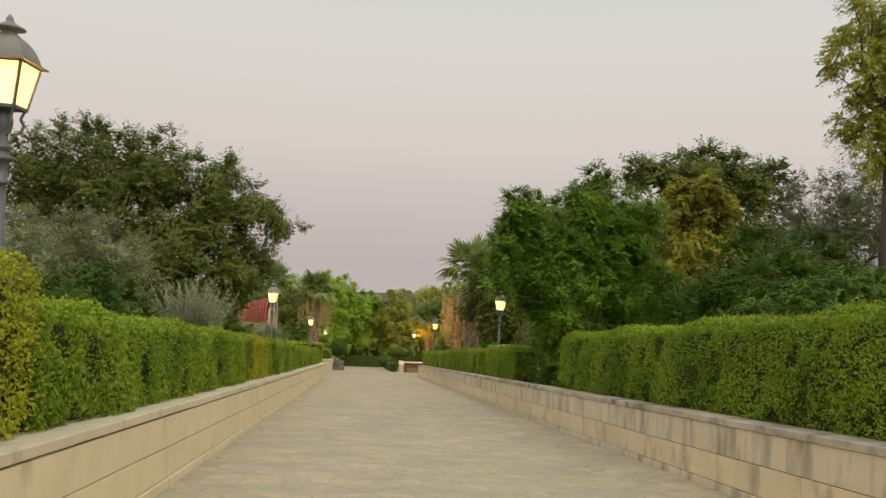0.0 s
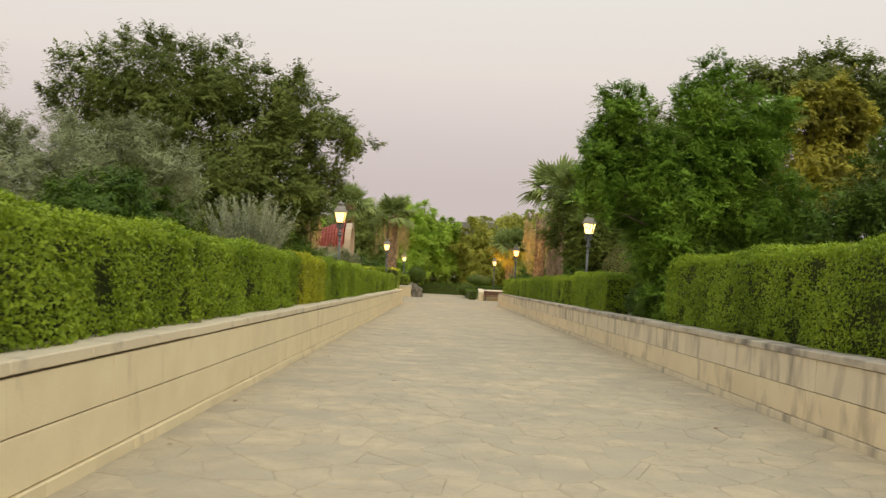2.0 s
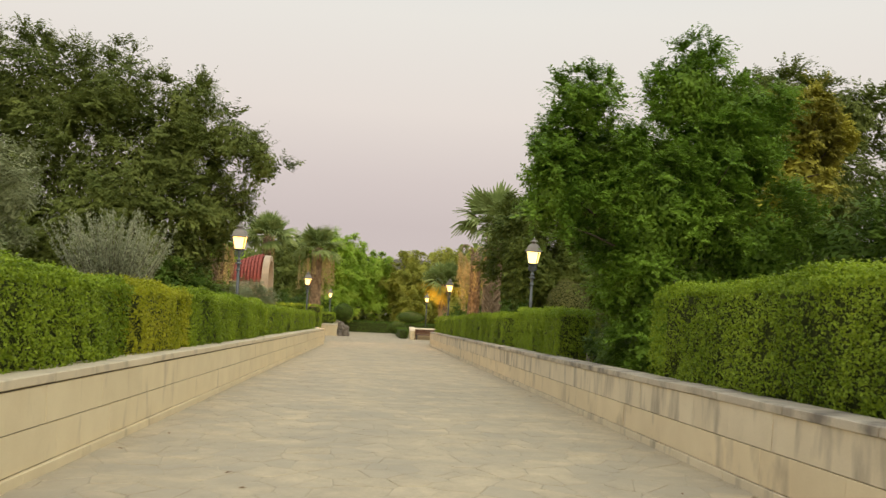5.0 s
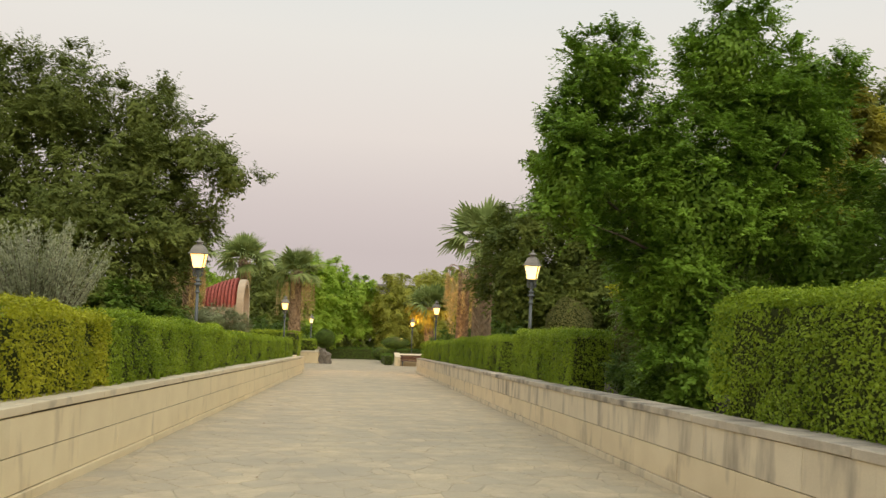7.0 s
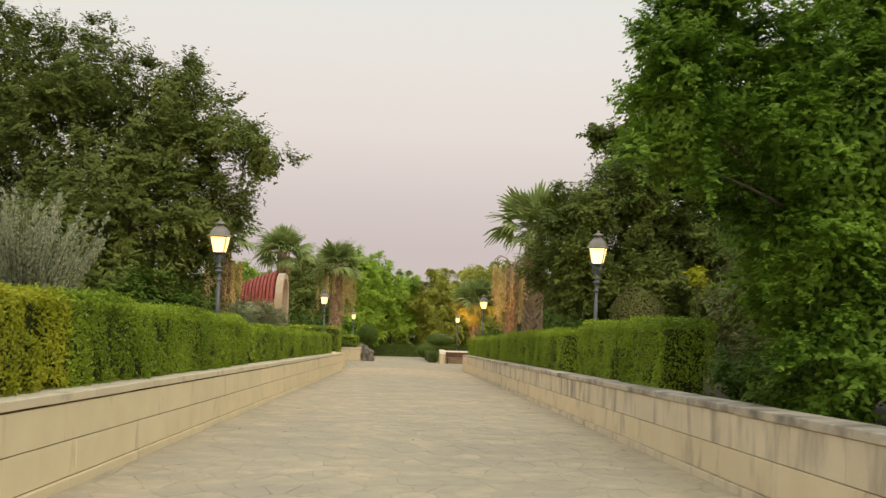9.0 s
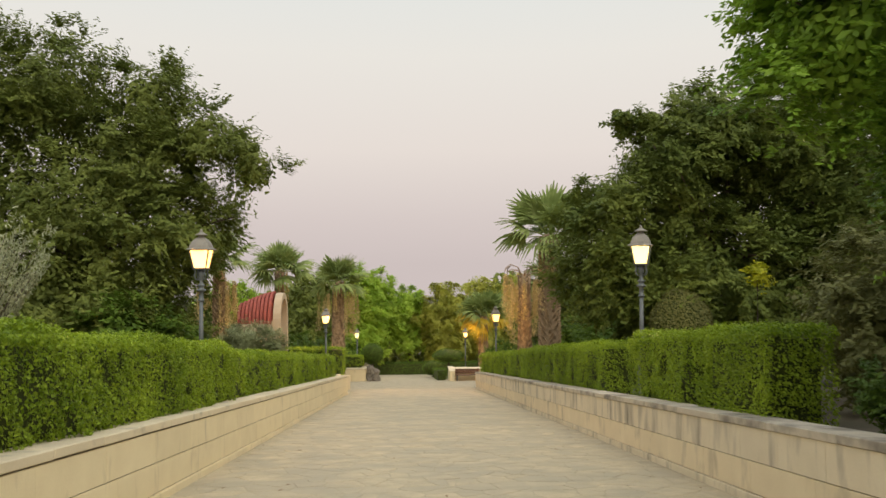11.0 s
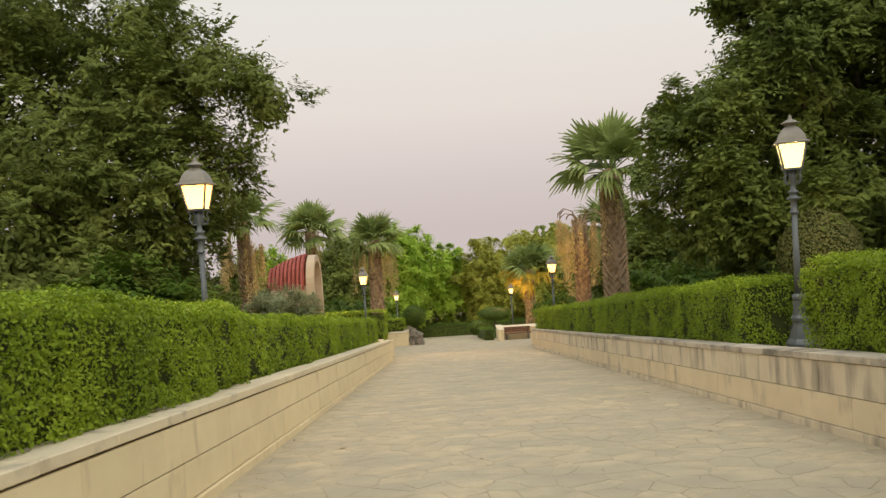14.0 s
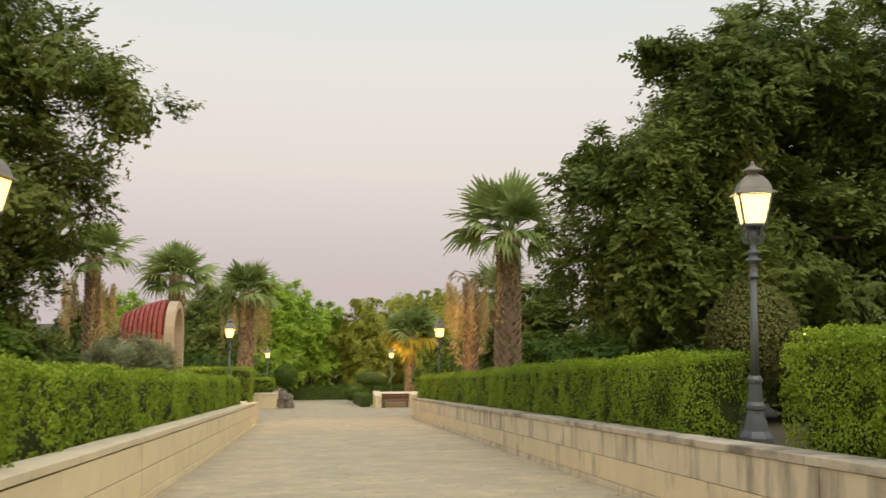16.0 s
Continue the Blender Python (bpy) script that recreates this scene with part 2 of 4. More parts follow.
def leaves(name, centres, normals, length, width, material, rng, droop=0.0, along=None, jitter=0.35, turn=0.55):
    """One mesh of folded, pointed leaves at the centres; normals say which way they face."""
    n = len(centres)
    nrm = normals + rng.normal(0, turn, (n, 3))
    nrm /= np.linalg.norm(nrm, axis=1, keepdims=True) + 1e-9
    if along is None:
        d = rng.normal(0, 1, (n, 3))
        d[:, 2] -= droop
    else:
        d = along + rng.normal(0, 0.3, (n, 3))
    d -= nrm * np.sum(d * nrm, axis=1, keepdims=True)
    d /= np.linalg.norm(d, axis=1, keepdims=True) + 1e-9
    side = np.cross(nrm, d)
    ln = (length * (1 + jitter * rng.uniform(-1, 1, n)))[:, None]
    wd = (width * (1 + jitter * rng.uniform(-1, 1, n)))[:, None]
    v = np.empty((n, 4, 3))
    v[:, 0] = centres - d * ln * 0.5
    v[:, 1] = centres + side * wd * 0.5 + nrm * wd * 0.18
    v[:, 2] = centres + d * ln * 0.5
    v[:, 3] = centres - side * wd * 0.5 + nrm * wd * 0.18
    me = bpy.data.meshes.new(name)
    me.vertices.add(4 * n)
    me.vertices.foreach_set("co", v.ravel())
    me.loops.add(4 * n)
    me.loops.foreach_set("vertex_index", np.arange(4 * n, dtype=np.int32))
    me.polygons.add(n)
    me.polygons.foreach_set("loop_start", np.arange(0, 4 * n, 4, dtype=np.int32))
    me.polygons.foreach_set("loop_total", np.full(n, 4, dtype=np.int32))
    me.materials.append(material)
    me.update()
    me.validate()
    return me


def crown_sprays(blobs, boughs, twigs, per, size, rng, droop=0.15, lift=0.3, length=0.13, fill=0.16, spread=0.75):
    """Leaves in pairs along twigs, the twigs in boughs, the boughs over the outside of blobs (x, y, z, rx, ry, rz).
    Gives each leaf's place, facing, direction and relative size, and the boughs' middles."""
    b = np.array(blobs, float)
    area = (b[:, 3] * b[:, 4] * b[:, 5]) ** (2 / 3)
    pick = rng.choice(len(b), boughs, p=area / area.sum())
    d = rng.normal(0, 1, (boughs, 3))
    d /= np.linalg.norm(d, axis=1, keepdims=True)
    c = b[pick, :3] + d * rng.uniform(0.74, 1.02, boughs)[:, None] * b[pick, 3:]
    deep = np.zeros(boughs, bool)
    for k, q in enumerate(b):
        deep |= (np.sum(((c - q[:3]) / q[3:]) ** 2, axis=1) < 0.42) & (pick != k)
    c, d = c[~deep], d[~deep]
    s = size * rng.uniform(0.6, 1.4, len(c))
    o = d * 0.85 + np.array([0, 0, lift]) + rng.normal(0, 0.28, c.shape)
    o /= np.linalg.norm(o, axis=1, keepdims=True)
    o2, s2 = np.repeat(o, twigs, axis=0), np.repeat(s, twigs)
    w = o2 * 0.8 + rng.normal(0, spread, o2.shape)
    w /= np.linalg.norm(w, axis=1, keepdims=True)
    ln = s2 * rng.uniform(0.5, 1.15, len(s2))
    side = np.cross(w, rng.normal(0, 1, w.shape) + np.array([0, 0, 1.5]))
    side /= np.linalg.norm(side, axis=1, keepdims=True) + 1e-9
    root = np.repeat(c, twigs, axis=0) - o2 * (s2 * 0.35)[:, None]
    t = np.tile(np.linspace(0.18, 1.0, per), len(w)) + rng.normal(0, 0.03, len(w) * per)
    sign = np.tile(np.where(np.arange(per) % 2 == 0, 1.0, -1.0), len(w))
    w3, side3, ln3 = np.repeat(w, per, axis=0), np.repeat(side, per, axis=0), np.repeat(ln, per)
    al = w3 * 0.75 + side3 * sign[:, None] * 0.85 + np.array([0, 0, -droop * 0.8])
    al /= np.linalg.norm(al, axis=1, keepdims=True)
    pts = np.repeat(root, per, axis=0) + w3 * (ln3 * t)[:, None] * 1.25
    pts[:, 2] -= droop * ln3 * t * t
    pts += al * length * 0.45 + rng.normal(0, length * 0.12, pts.shape)
    nrm = np.repeat(o2, per, axis=0) * 0.6 + np.array([0, 0, 0.65])
    big = np.repeat(rng.uniform(0.85, 1.15, len(w)), per)
    # larger leaves deeper inside close the crown
    m = int(len(pts) * fill)
    pick = rng.choice(len(b), m, p=area / area.sum())
    d2 = rng.normal(0, 1, (m, 3))
    d2 /= np.linalg.norm(d2, axis=1, keepdims=True)
    inner = b[pick, :3] + d2 * (rng.uniform(0.3, 0.7, m))[:, None] * b[pick, 3:]
    return (np.concatenate([pts, inner]), np.concatenate([nrm, d2 * 0.8 + np.array([0, 0, 0.3])]),
            np.concatenate([al, rng.normal(0, 1, (m, 3))]), np.concatenate([big, np.full(m, 1.3)]), c)


def limb_mesh(name, runs, material):
    """Tapered round limbs; a run is a list of (point, radius)."""
    verts, faces, sides = [], [], 8
    for run in runs:
        base = len(verts)
        for i, (p, r) in enumerate(run):
            p = Vector(p)
            q = Vector(run[min(i + 1, len(run) - 1)][0]) - Vector(run[max(i - 1, 0)][0])
            rot = q.to_track_quat("Z", "Y").to_matrix()
            for k in range(sides):
                a = 2 * math.pi * k / sides
                verts.append(p + rot @ Vector((r * math.cos(a), r * math.sin(a), 0)))
        for i in range(len(run) - 1):
            for k in range(sides):
                a, b = base + i * sides + k, base + i * sides + (k + 1) % sides
                faces.append((a, b, b + sides, a + sides))
        faces.append(tuple(base + (len(run) - 1) * sides + k for k in range(sides)))
    return mesh_of(name, [tuple(v) for v in verts], faces, material, True)


def tree(name, x, y, base, blobs, label, category, leaf, boughs=120, twigs=12, per=16, size=0.4, length=0.14, width=0.06, trunk=0.22, seed=1, droop=0.15, limbs=9, lift=0.3, fill=0.3, spread=0.75):
    """A tree at x, y: blobs are given in the world, the parts are moved under the tree's foot."""
    rng = np.random.default_rng(seed)
    t = thing(name, x, y, base, label, category)
    blobs = [(b[0] - x, b[1] - y, b[2] - base, *b[3:]) for b in blobs]
    pts, nrm, al, big, cent = crown_sprays(blobs, boughs, twigs, per, size, rng, droop, lift, length, fill, spread)
    part("crown", leaves("crown", pts, nrm, length * big, width * big, leaf, rng, along=al, turn=0.3), t)
    top = max(b[2] for b in blobs)
    low = min(b[2] - b[5] * 0.6 for b in blobs)
    mid = max(0.8, low + 0.35 * (top - low))
    lean = Vector((sum(b[0] for b in blobs), sum(b[1] for b in blobs), 0)) / len(blobs)
    fork = Vector((lean.x * 0.3, lean.y * 0.3, mid))
    part("trunk", limb_mesh("trunk", [[((0, 0, -0.15), trunk * 1.5), ((0.02, 0, 0.2), trunk * 1.1), ((lean.x * 0.12, lean.y * 0.12, mid * 0.5), trunk * 0.9), (fork, trunk * 0.75)]], M_BARK), t)
    if limbs and len(cent):
        for i in rng.choice(len(cent), min(limbs, len(cent)), replace=False):
            tip = Vector(cent[i])
            a = fork.lerp(tip, 0.4) + Vector(rng.normal(0, 0.15, 3))
            part("limb", limb_mesh("limb", [[(fork - Vector((0, 0, 0.3)), trunk * 0.36), (a, trunk * 0.2), (fork.lerp(tip, 0.75), trunk * 0.1), (tip, trunk * 0.04)]], M_BARK), t)
    return t


def hedge(y0, y1, x0, x1, top, label, leaf=L_HEDGE, density=900, seed=1, size=0.037, bottom=BED - 0.05, group="", wobble=0.035):
    """A clipped hedge that follows the slope; x0 is the side to the path, top its height above the paving."""
    rng = np.random.default_rng(seed)
    density *= 1.45 if size < 0.04 else 1.0
    xm, ym = (x0 + x1) / 2, (y0 + y1) / 2
    base = ground(ym) + bottom
    t = thing("hedge", xm, ym, base, label, "hedge", group)
    hx, hy, h = abs(x1 - x0) / 2, (y1 - y0) / 2, top - bottom
    inset = 0.13
    # solid dark box standing in for the shaded inside of the hedge
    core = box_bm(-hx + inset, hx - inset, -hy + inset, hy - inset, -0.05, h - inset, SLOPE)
    part("shade_core", bm_mesh("shade_core", core, L_CORE), t)
    toward = 1 if x0 > x1 else -1
    out = []
    # faces: path side, top, both ends, back
    for kind, area, dens in (("front", 2 * hy * h, density), ("top", 4 * hx * hy, density), ("near", 2 * hx * h, density * 0.85), ("far", 2 * hx * h, density * 0.3), ("back", 2 * hy * h, density * 0.12)):
        per = 8
        k = max(1, int(area * dens / per))
        sa, sb = {"front": (hy, h / 2), "back": (hy, h / 2), "top": (hx, hy)}.get(kind, (hx, h / 2))
        n = k * per
        a = np.repeat(rng.uniform(-1, 1, k), per) + rng.normal(0, 0.05, n) / sa
        b = np.repeat(rng.uniform(-1, 1, k), per) + rng.normal(0, 0.05, n) / sb
        a, b = np.clip(a, -1.01, 1.01), np.clip(b, -1.0, 1.01)
        deep = np.repeat(np.abs(rng.normal(0, 0.024, k)), per) + rng.normal(0, 0.015, n) - 0.03
        # pockets where the near-black core shows, more of them near the foot
        u, w = a * sa + ym * (kind in ("front", "back")), b * sb
        pocket = np.sin(3.1 * u + 1.7 * w + seed) + np.sin(7.3 * u - 4.1 * w) + np.sin(1.3 * u + 9.7 * w + 2.0 * seed) + np.sin(12.1 * u + 6.3 * w)
        deep += 0.085 * np.clip(pocket - 1.5, 0, 1.2) + 0.09 * np.clip((-0.62 - b) / 0.38, 0, 1) * (pocket > -0.6)
        if kind == "near":
            deep += 0.025
        if kind == "top":
            deep = np.repeat(rng.normal(0, 0.016, k), per) + rng.normal(0, 0.02, n)
        if kind in ("front", "back"):
            s = toward if kind == "front" else -toward
            foot = 0.05 + 0.045 * np.sin(2.3 * u + seed) + 0.03 * np.sin(6.1 * u)
            p = np.stack([s * (hx - deep), a * hy, (foot + (1 - foot) * (b * 0.5 + 0.5)) * h], 1)
            nn = np.tile([s, 0, 0.35], (n, 1))
        elif kind == "top":
            p = np.stack([a * hx, b * hy, h - deep], 1)
            nn = np.tile([0, 0, 1.0], (n, 1))
        else:
            s = -1 if kind == "near" else 1
            p = np.stack([a * hx, s * (hy - deep), (b * 0.5 + 0.5) * h], 1)
            nn = np.tile([0, s, 0.35], (n, 1))
        # soft waves and rounded arrises of the clipped surface
        wv = wobble * (np.sin(1.9 * (p[:, 1] + ym) + 2.1 * p[:, 2]) + np.sin(4.3 * (p[:, 1] + ym) + 1.0 + 3 * p[:, 2] + 2 * p[:, 0]) * 0.6)
        p += nn / np.linalg.norm(nn, axis=1, keepdims=True) * wv[:, None]
        edge = np.clip((np.abs(p[:, 0]) / hx - 0.86) / 0.14, 0, 1) * np.clip((p[:, 2] / h - 0.86) / 0.14, 0, 1)
        p[:, 2] -= edge * 0.07
        p[:, 2] -= SLOPE * p[:, 1]
        out.append((p, nn.astype(float)))
    pts, nrm = np.concatenate([o[0] for o in out]), np.concatenate([o[1] for o in out])
    part("leaves", leaves("leaves", pts, nrm, size, size * 0.62, leaf, rng, 0.1), t)
    return t


# ---- ground, ramp and walls ----
def ground_sheet():
    ys = [-400, -60, -12, 0, 12, 24, 36, 48, 52, 52.5, 60, 72, 90, 100, 140, 250, 2500]
    xs = [-500, -60, -14, -7, FACE_L - 0.32, FACE_L - 0.32, FACE_R + 0.32, FACE_R + 0.32, 7.5, 14, 60, 500]
    hs = [BED, BED, BED, BED, BED, -0.06, -0.06, BED, BED, BED, BED, BED]
    verts, faces = [], []
    for y in ys:
        g = {250: -32.0, 2500: -110.0}.get(y) or ground(min(max(y, -60), 200))
        ends = y > 52
        for x, h in zip(xs, hs):
            verts.append((x, y, g + (-0.06 if ends and abs(x - 1.15) < 9 else h)))
    w = len(xs)
    for j in range(len(ys) - 1):
        for i in range(w - 1):
            a = j * w + i
            faces.append((a, a + 1, a + 1 + w, a + w))
    return tagged(new("ground", mesh_of("ground", verts, faces, M_SOIL)), "dark soil ground of the planted beds and park", "ground", kind="structure")


ground_sheet()
RAMP_END = 52.0
bed_mesh = mesh_of("ramp_bedding", [(x, y, ground(y) - 0.004) for y in (-14, RAMP_END) for x in (FACE_L - 0.05, FACE_R + 0.05)] , [(0, 1, 3, 2)], M_BEDDING)
paving = tagged(new("ramp_paving", bed_mesh), "sloping ramp of irregular beige and grey flagstones", "paving", kind="structure")
plaza = tagged(new("plaza_paving", mesh_of("plaza_paving", [(x, y, ground(y) - 0.004) for x0, x1, y0, y1 in ((-5.5, 6.5, RAMP_END, 90.5), (-2.3, FACE_L - 0.05, 46.9, RAMP_END), (FACE_R + 0.05, 4.6, 51.5, RAMP_END)) for y in (y0, y1) for x in (x0, x1)], [(0, 1, 3, 2), (4, 5, 7, 6), (8, 9, 11, 10)], M_BEDDING)), "pale paved path at the foot of the ramp", "paving", kind="structure")

WALL_Y0, WALL_Y1L, WALL_Y1R = -14.0, 47.0, 51.6


def wall(name, face, inward, y1, label):
    """The solid inside of a retaining wall; its stones are added at the end."""
    a, b = face - inward * 0.02, face - inward * 0.34
    bm = box_bm(min(a, b), max(a, b), WALL_Y0, y1, LEVEL - 0.1, LEVEL + COPE - 0.09, SLOPE)
    return tagged(new(name, bm_mesh(name, bm, M_MORTAR)), label, "retaining wall", kind="structure")


wall_left = wall("wall_left", FACE_L, 1, WALL_Y1L, "low cream limestone retaining wall with a coping")
wall_right = wall("wall_right", FACE_R, -1, WALL_Y1R, "low weathered limestone retaining wall with dark stains")

returns = ((wall_left, -2.24, -14.0, 47.0), (wall_right, 4.54, 14.0, 52.0))
for k, (holder, xa, xb, y) in enumerate(returns):
    bm = box_bm(min(xa, xb), max(xa, xb), y, y + 0.3, ground(y) - 0.4, ground(y) + COPE)
    tagged(new("wall_return_%d" % (k + 1), bm_mesh("wall_return", bm, M_BLOCK_L)), "cream limestone return of the low wall", "retaining wall", kind="structure")

side_wall = box_bm(-2.55, -2.2, 47.3, 52.4, LEVEL - 0.3, LEVEL + COPE - 0.1, SLOPE)
tagged(new("wall_lower_left", bm_mesh("wall_lower_left", side_wall, M_BLOCK_L)), "cream limestone wall under the lower hedge", "retaining wall", kind="structure")

# ---- hedges ----
HL = "clipped bright green hedge above the limestone wall"
hedge(-9.0, 0.4, -2.12, -3.1, 1.98, "tall clipped hedge behind the wall", L_HEDGE, 228, 20, size=0.07)
hedge(0.5, 5.2, -2.12, -3.1, 1.98, "tall yellowish-green clipped hedge behind the wall", L_HEDGE_Y, 1404, 1)
hedge(5.35, 15.35, -2.14, -3.0, 1.72, HL, L_HEDGE, 2207, 2, group="left hedges")
hedge(15.65, 18.3, -2.14, -3.0, 1.72, "yellowish patch of clipped hedge above the wall", L_HEDGE_Y, 2006, 4, group="left hedges")
hedge(18.35, 26.1, -2.14, -2.95, 1.73, HL, L_HEDGE, 2006, 5, group="left hedges")
hedge(26.7, 41.3, -2.27, -3.0, 1.64, HL, L_HEDGE, 1086, 6, size=0.05, group="left hedges")
hedge(41.9, 45.2, -2.27, -2.95, 1.66, HL, L_HEDGE, 836, 7, size=0.055, group="left hedges")
hedge(50.3, 52.0, -2.4, -7.2, 2.12, "broad clipped hedge at the ramp's lower end", L_HEDGE, 660, 8, size=0.06)
hedge(67.0, 70.6, -2.4, -4.4, 1.85, "short clipped hedge block in a stone planter", L_HEDGE, 616, 9, size=0.06, bottom=1.0)
HR = "clipped dense green hedge above the stained wall"
hedge(-9.0, 2.4, 4.52, 5.45, 1.98, HR, L_HEDGE, 228, 10, size=0.07)
hedge(2.5, 16.1, 4.52, 5.45, 1.98, HR, L_HEDGE, 1805, 11, group="right hedges")
hedge(21.15, 23.0, 4.48, 5.25, 1.77, HR, L_HEDGE, 2006, 12, group="right hedges")
hedge(23.6, 26.1, 4.54, 5.25, 1.82, HR, L_HEDGE, 2006, 13, group="right hedges")
hedge(28.0, 38.75, 4.52, 5.4, 1.76, HR, L_HEDGE, 1500, 14, group="right hedges")
hedge(38.95, 49.5, 4.52, 5.2, 1.72, HR, L_HEDGE, 1003, 15, size=0.05, group="right hedges")
hedge(50.3, 52.4, 4.52, 5.3, 1.72, HR, L_HEDGE, 752, 17, size=0.06, group="right hedges")
hedge(66.5, 76.0, 3.55, 2.75, 0.8, "low clipped hedge beside the lower path", L_BUSH, 350, 18, size=0.06, bottom=0.0)


def far_hedge():
    rng = np.random.default_rng(19)
    t = thing("hedge", 1.0, 90.0, ground(90.0), "dark low hedge closing the end of the path", "hedge")
    part("shade_core", bm_mesh("shade_core", box_bm(-11, 11, -0.7, 0.7, -0.2, 1.15), L_CORE), t)
    n = 9000
    p = np.stack([rng.uniform(-11, 11, n), -0.75 + rng.random(n) * 0.15, rng.uniform(0, 1.22, n)], 1)
    q = np.stack([rng.uniform(-11, 11, n), rng.uniform(-0.75, 0.75, n), 1.2 + rng.normal(0, 0.04, n)], 1)
    part("leaves", leaves("leaves", np.concatenate([p, q]), np.concatenate([np.tile([0, -1.0, 0.3], (n, 1)), np.tile([0, 0, 1.0], (n, 1))]), 0.1, 0.06, L_BUSH, rng), t)


far_hedge()


# ---- trees ----
def bed(y):
    return ground(y) + BED


def soil(x, y):
    """The ground at the foot of the ramp, which falls from the beds to the lower path."""
    side = (-14, -7) if x < 1 else (14, 7.5)
    f = min(1, max(0, (x - side[0]) / (side[1] - side[0])))
    return ground(y) + BED + f * (-0.06 - BED)


tree("broadleaf_tree", -10.0, 37.5, bed(37.5), [(-12.5, 37, 5.1, 2.9, 2.9, 2.9), (-15.3, 37, 4.4, 2.6, 2.9, 2.7), (-9.9, 37, 4.95, 2.1, 2.5, 2.3), (-7.2, 36.8, 4.65, 1.4, 2.0, 1.7), (-5.4, 36.8, 3.7, 1.25, 1.6, 1.25), (-4.0, 36.8, 2.75, 1.0, 1.2, 1.0), (-9.5, 37, 1.5, 4.5, 4.2, 3.8), (-6.0, 36.6, 0.7, 1.8, 2.2, 1.6), (-7.7, 36.6, 2.6, 1.9, 2.2, 1.7), (-14.6, 37, 0.5, 3.3, 3.2, 3.4), (-10, 35, -1.2, 4.4, 3.0, 2.4), (-6.7, 37, -1.9, 1.3, 2.0, 1.6)],
     "large dark green broadleaf tree behind the hedge", "tree", L_DARK, 720, 15, 18, 0.62, 0.17, 0.068, 0.38, 31, 0.12, 16, fill=0.3)
tree("olive_tree", -8.3, 20.5, bed(20.5), [(-8.2, 20.5, 1.25, 1.6, 1.6, 1.25), (-7.1, 20.6, 1.55, 0.75, 0.9, 0.9), (-6.1, 20.8, 0.85, 0.68, 0.9, 0.9), (-9.6, 20, 0.6, 1.7, 1.6, 1.6), (-7.5, 20.2, -0.3, 1.7, 1.5, 1.0)],
     "grey-green olive tree with soft feathery foliage", "tree", L_OLIVE, 300, 11, 20, 0.36, 0.10, 0.024, 0.16, 32, 0.05, 9, 0.55, 0.25, 0.5)
tree("olive_tree", -8.6, 15.0, bed(15), [(-8.7, 15, 2.0, 1.6, 1.5, 1.4), (-8.4, 15.5, 0.8, 1.5, 1.3, 1.3)],
     "tall grey-green olive tree among other trees", "tree", L_OLIVE, 170, 11, 20, 0.36, 0.10, 0.024, 0.16, 33, 0.05, 9, 0.55, 0.25, 0.5)
tree("privet_tree", 5.9, 18.9, bed(18.9), [(5.5, 18.6, 1.0, 1.7, 1.3, 1.5), (5.85, 18.7, 3.25, 0.66, 0.8, 0.88), (3.98, 18.5, 2.75, 0.58, 0.75, 0.76), (3.6, 18.5, 2.0, 0.55, 0.8, 0.65), (3.7, 18.5, 1.3, 0.6, 0.9, 0.8), (4.8, 18.6, 1.85, 0.75, 0.8, 0.65), (7.1, 18.8, 2.75, 0.68, 0.8, 0.92), (6.4, 18.5, 2.1, 0.9, 0.9, 0.9), (5.0, 18.4, 0.2, 0.72, 0.8, 1.1), (5.4, 18.1, -0.75, 0.82, 0.7, 0.95), (7.2, 18.4, 0.4, 1.1, 1.1, 1.5)],
     "dense glossy green privet tree rising from the hedge gap", "tree", L_GLOSSY, 640, 16, 20, 0.27, 0.064, 0.034, 0.13, 34, 0.2, 7, 0.95, 0.3, 0.6)
tree("yellow_leaved_tree", 12.0, 26.5, bed(26.5), [(12.1, 26.2, 4.3, 1.05, 1.1, 0.9), (11.4, 26.2, 4.0, 0.7, 0.9, 0.6), (13.1, 26.3, 3.5, 0.6, 0.8, 0.8), (12.1, 26.3, 2.6, 1.2, 1.2, 1.5)], "slender tree with yellow-green leaf tips", "tree", L_YELLOW, 120, 11, 15, 0.36, 0.15, 0.07, 0.15, 35)
tree("dark_tree", 9.5, 33.5, bed(33.5), [(7.2, 33, 3.5, 0.6, 0.8, 0.4), (6.45, 33, 3.6, 0.45, 0.6, 0.22), (8.6, 33, 3.3, 1.6, 2.2, 1.4), (7.6, 33, 2.4, 1.1, 1.8, 1.1), (8.0, 33, 1.4, 1.4, 1.6, 1.0), (6.2, 33, 1.45, 1.2, 1.6, 0.75), (5.1, 33, 0.95, 0.5, 0.8, 0.55), (6.2, 33.2, -0.3, 1.6, 2.0, 1.3), (9.0, 33, -0.8, 3.3, 2.6, 2.3), (12.3, 33.5, 1.9, 2.7, 3.0, 2.4), (10.7, 33.2, 3.0, 1.8, 2.2, 1.6), (12.5, 32.5, -0.6, 2.6, 2.4, 2.4)],
     "big dark olive-green broadleaf tree by the lamp post", "tree", L_DARKR, 790, 14, 16, 0.5, 0.15, 0.062, 0.3, 36, 0.2, 16, fill=0.32)
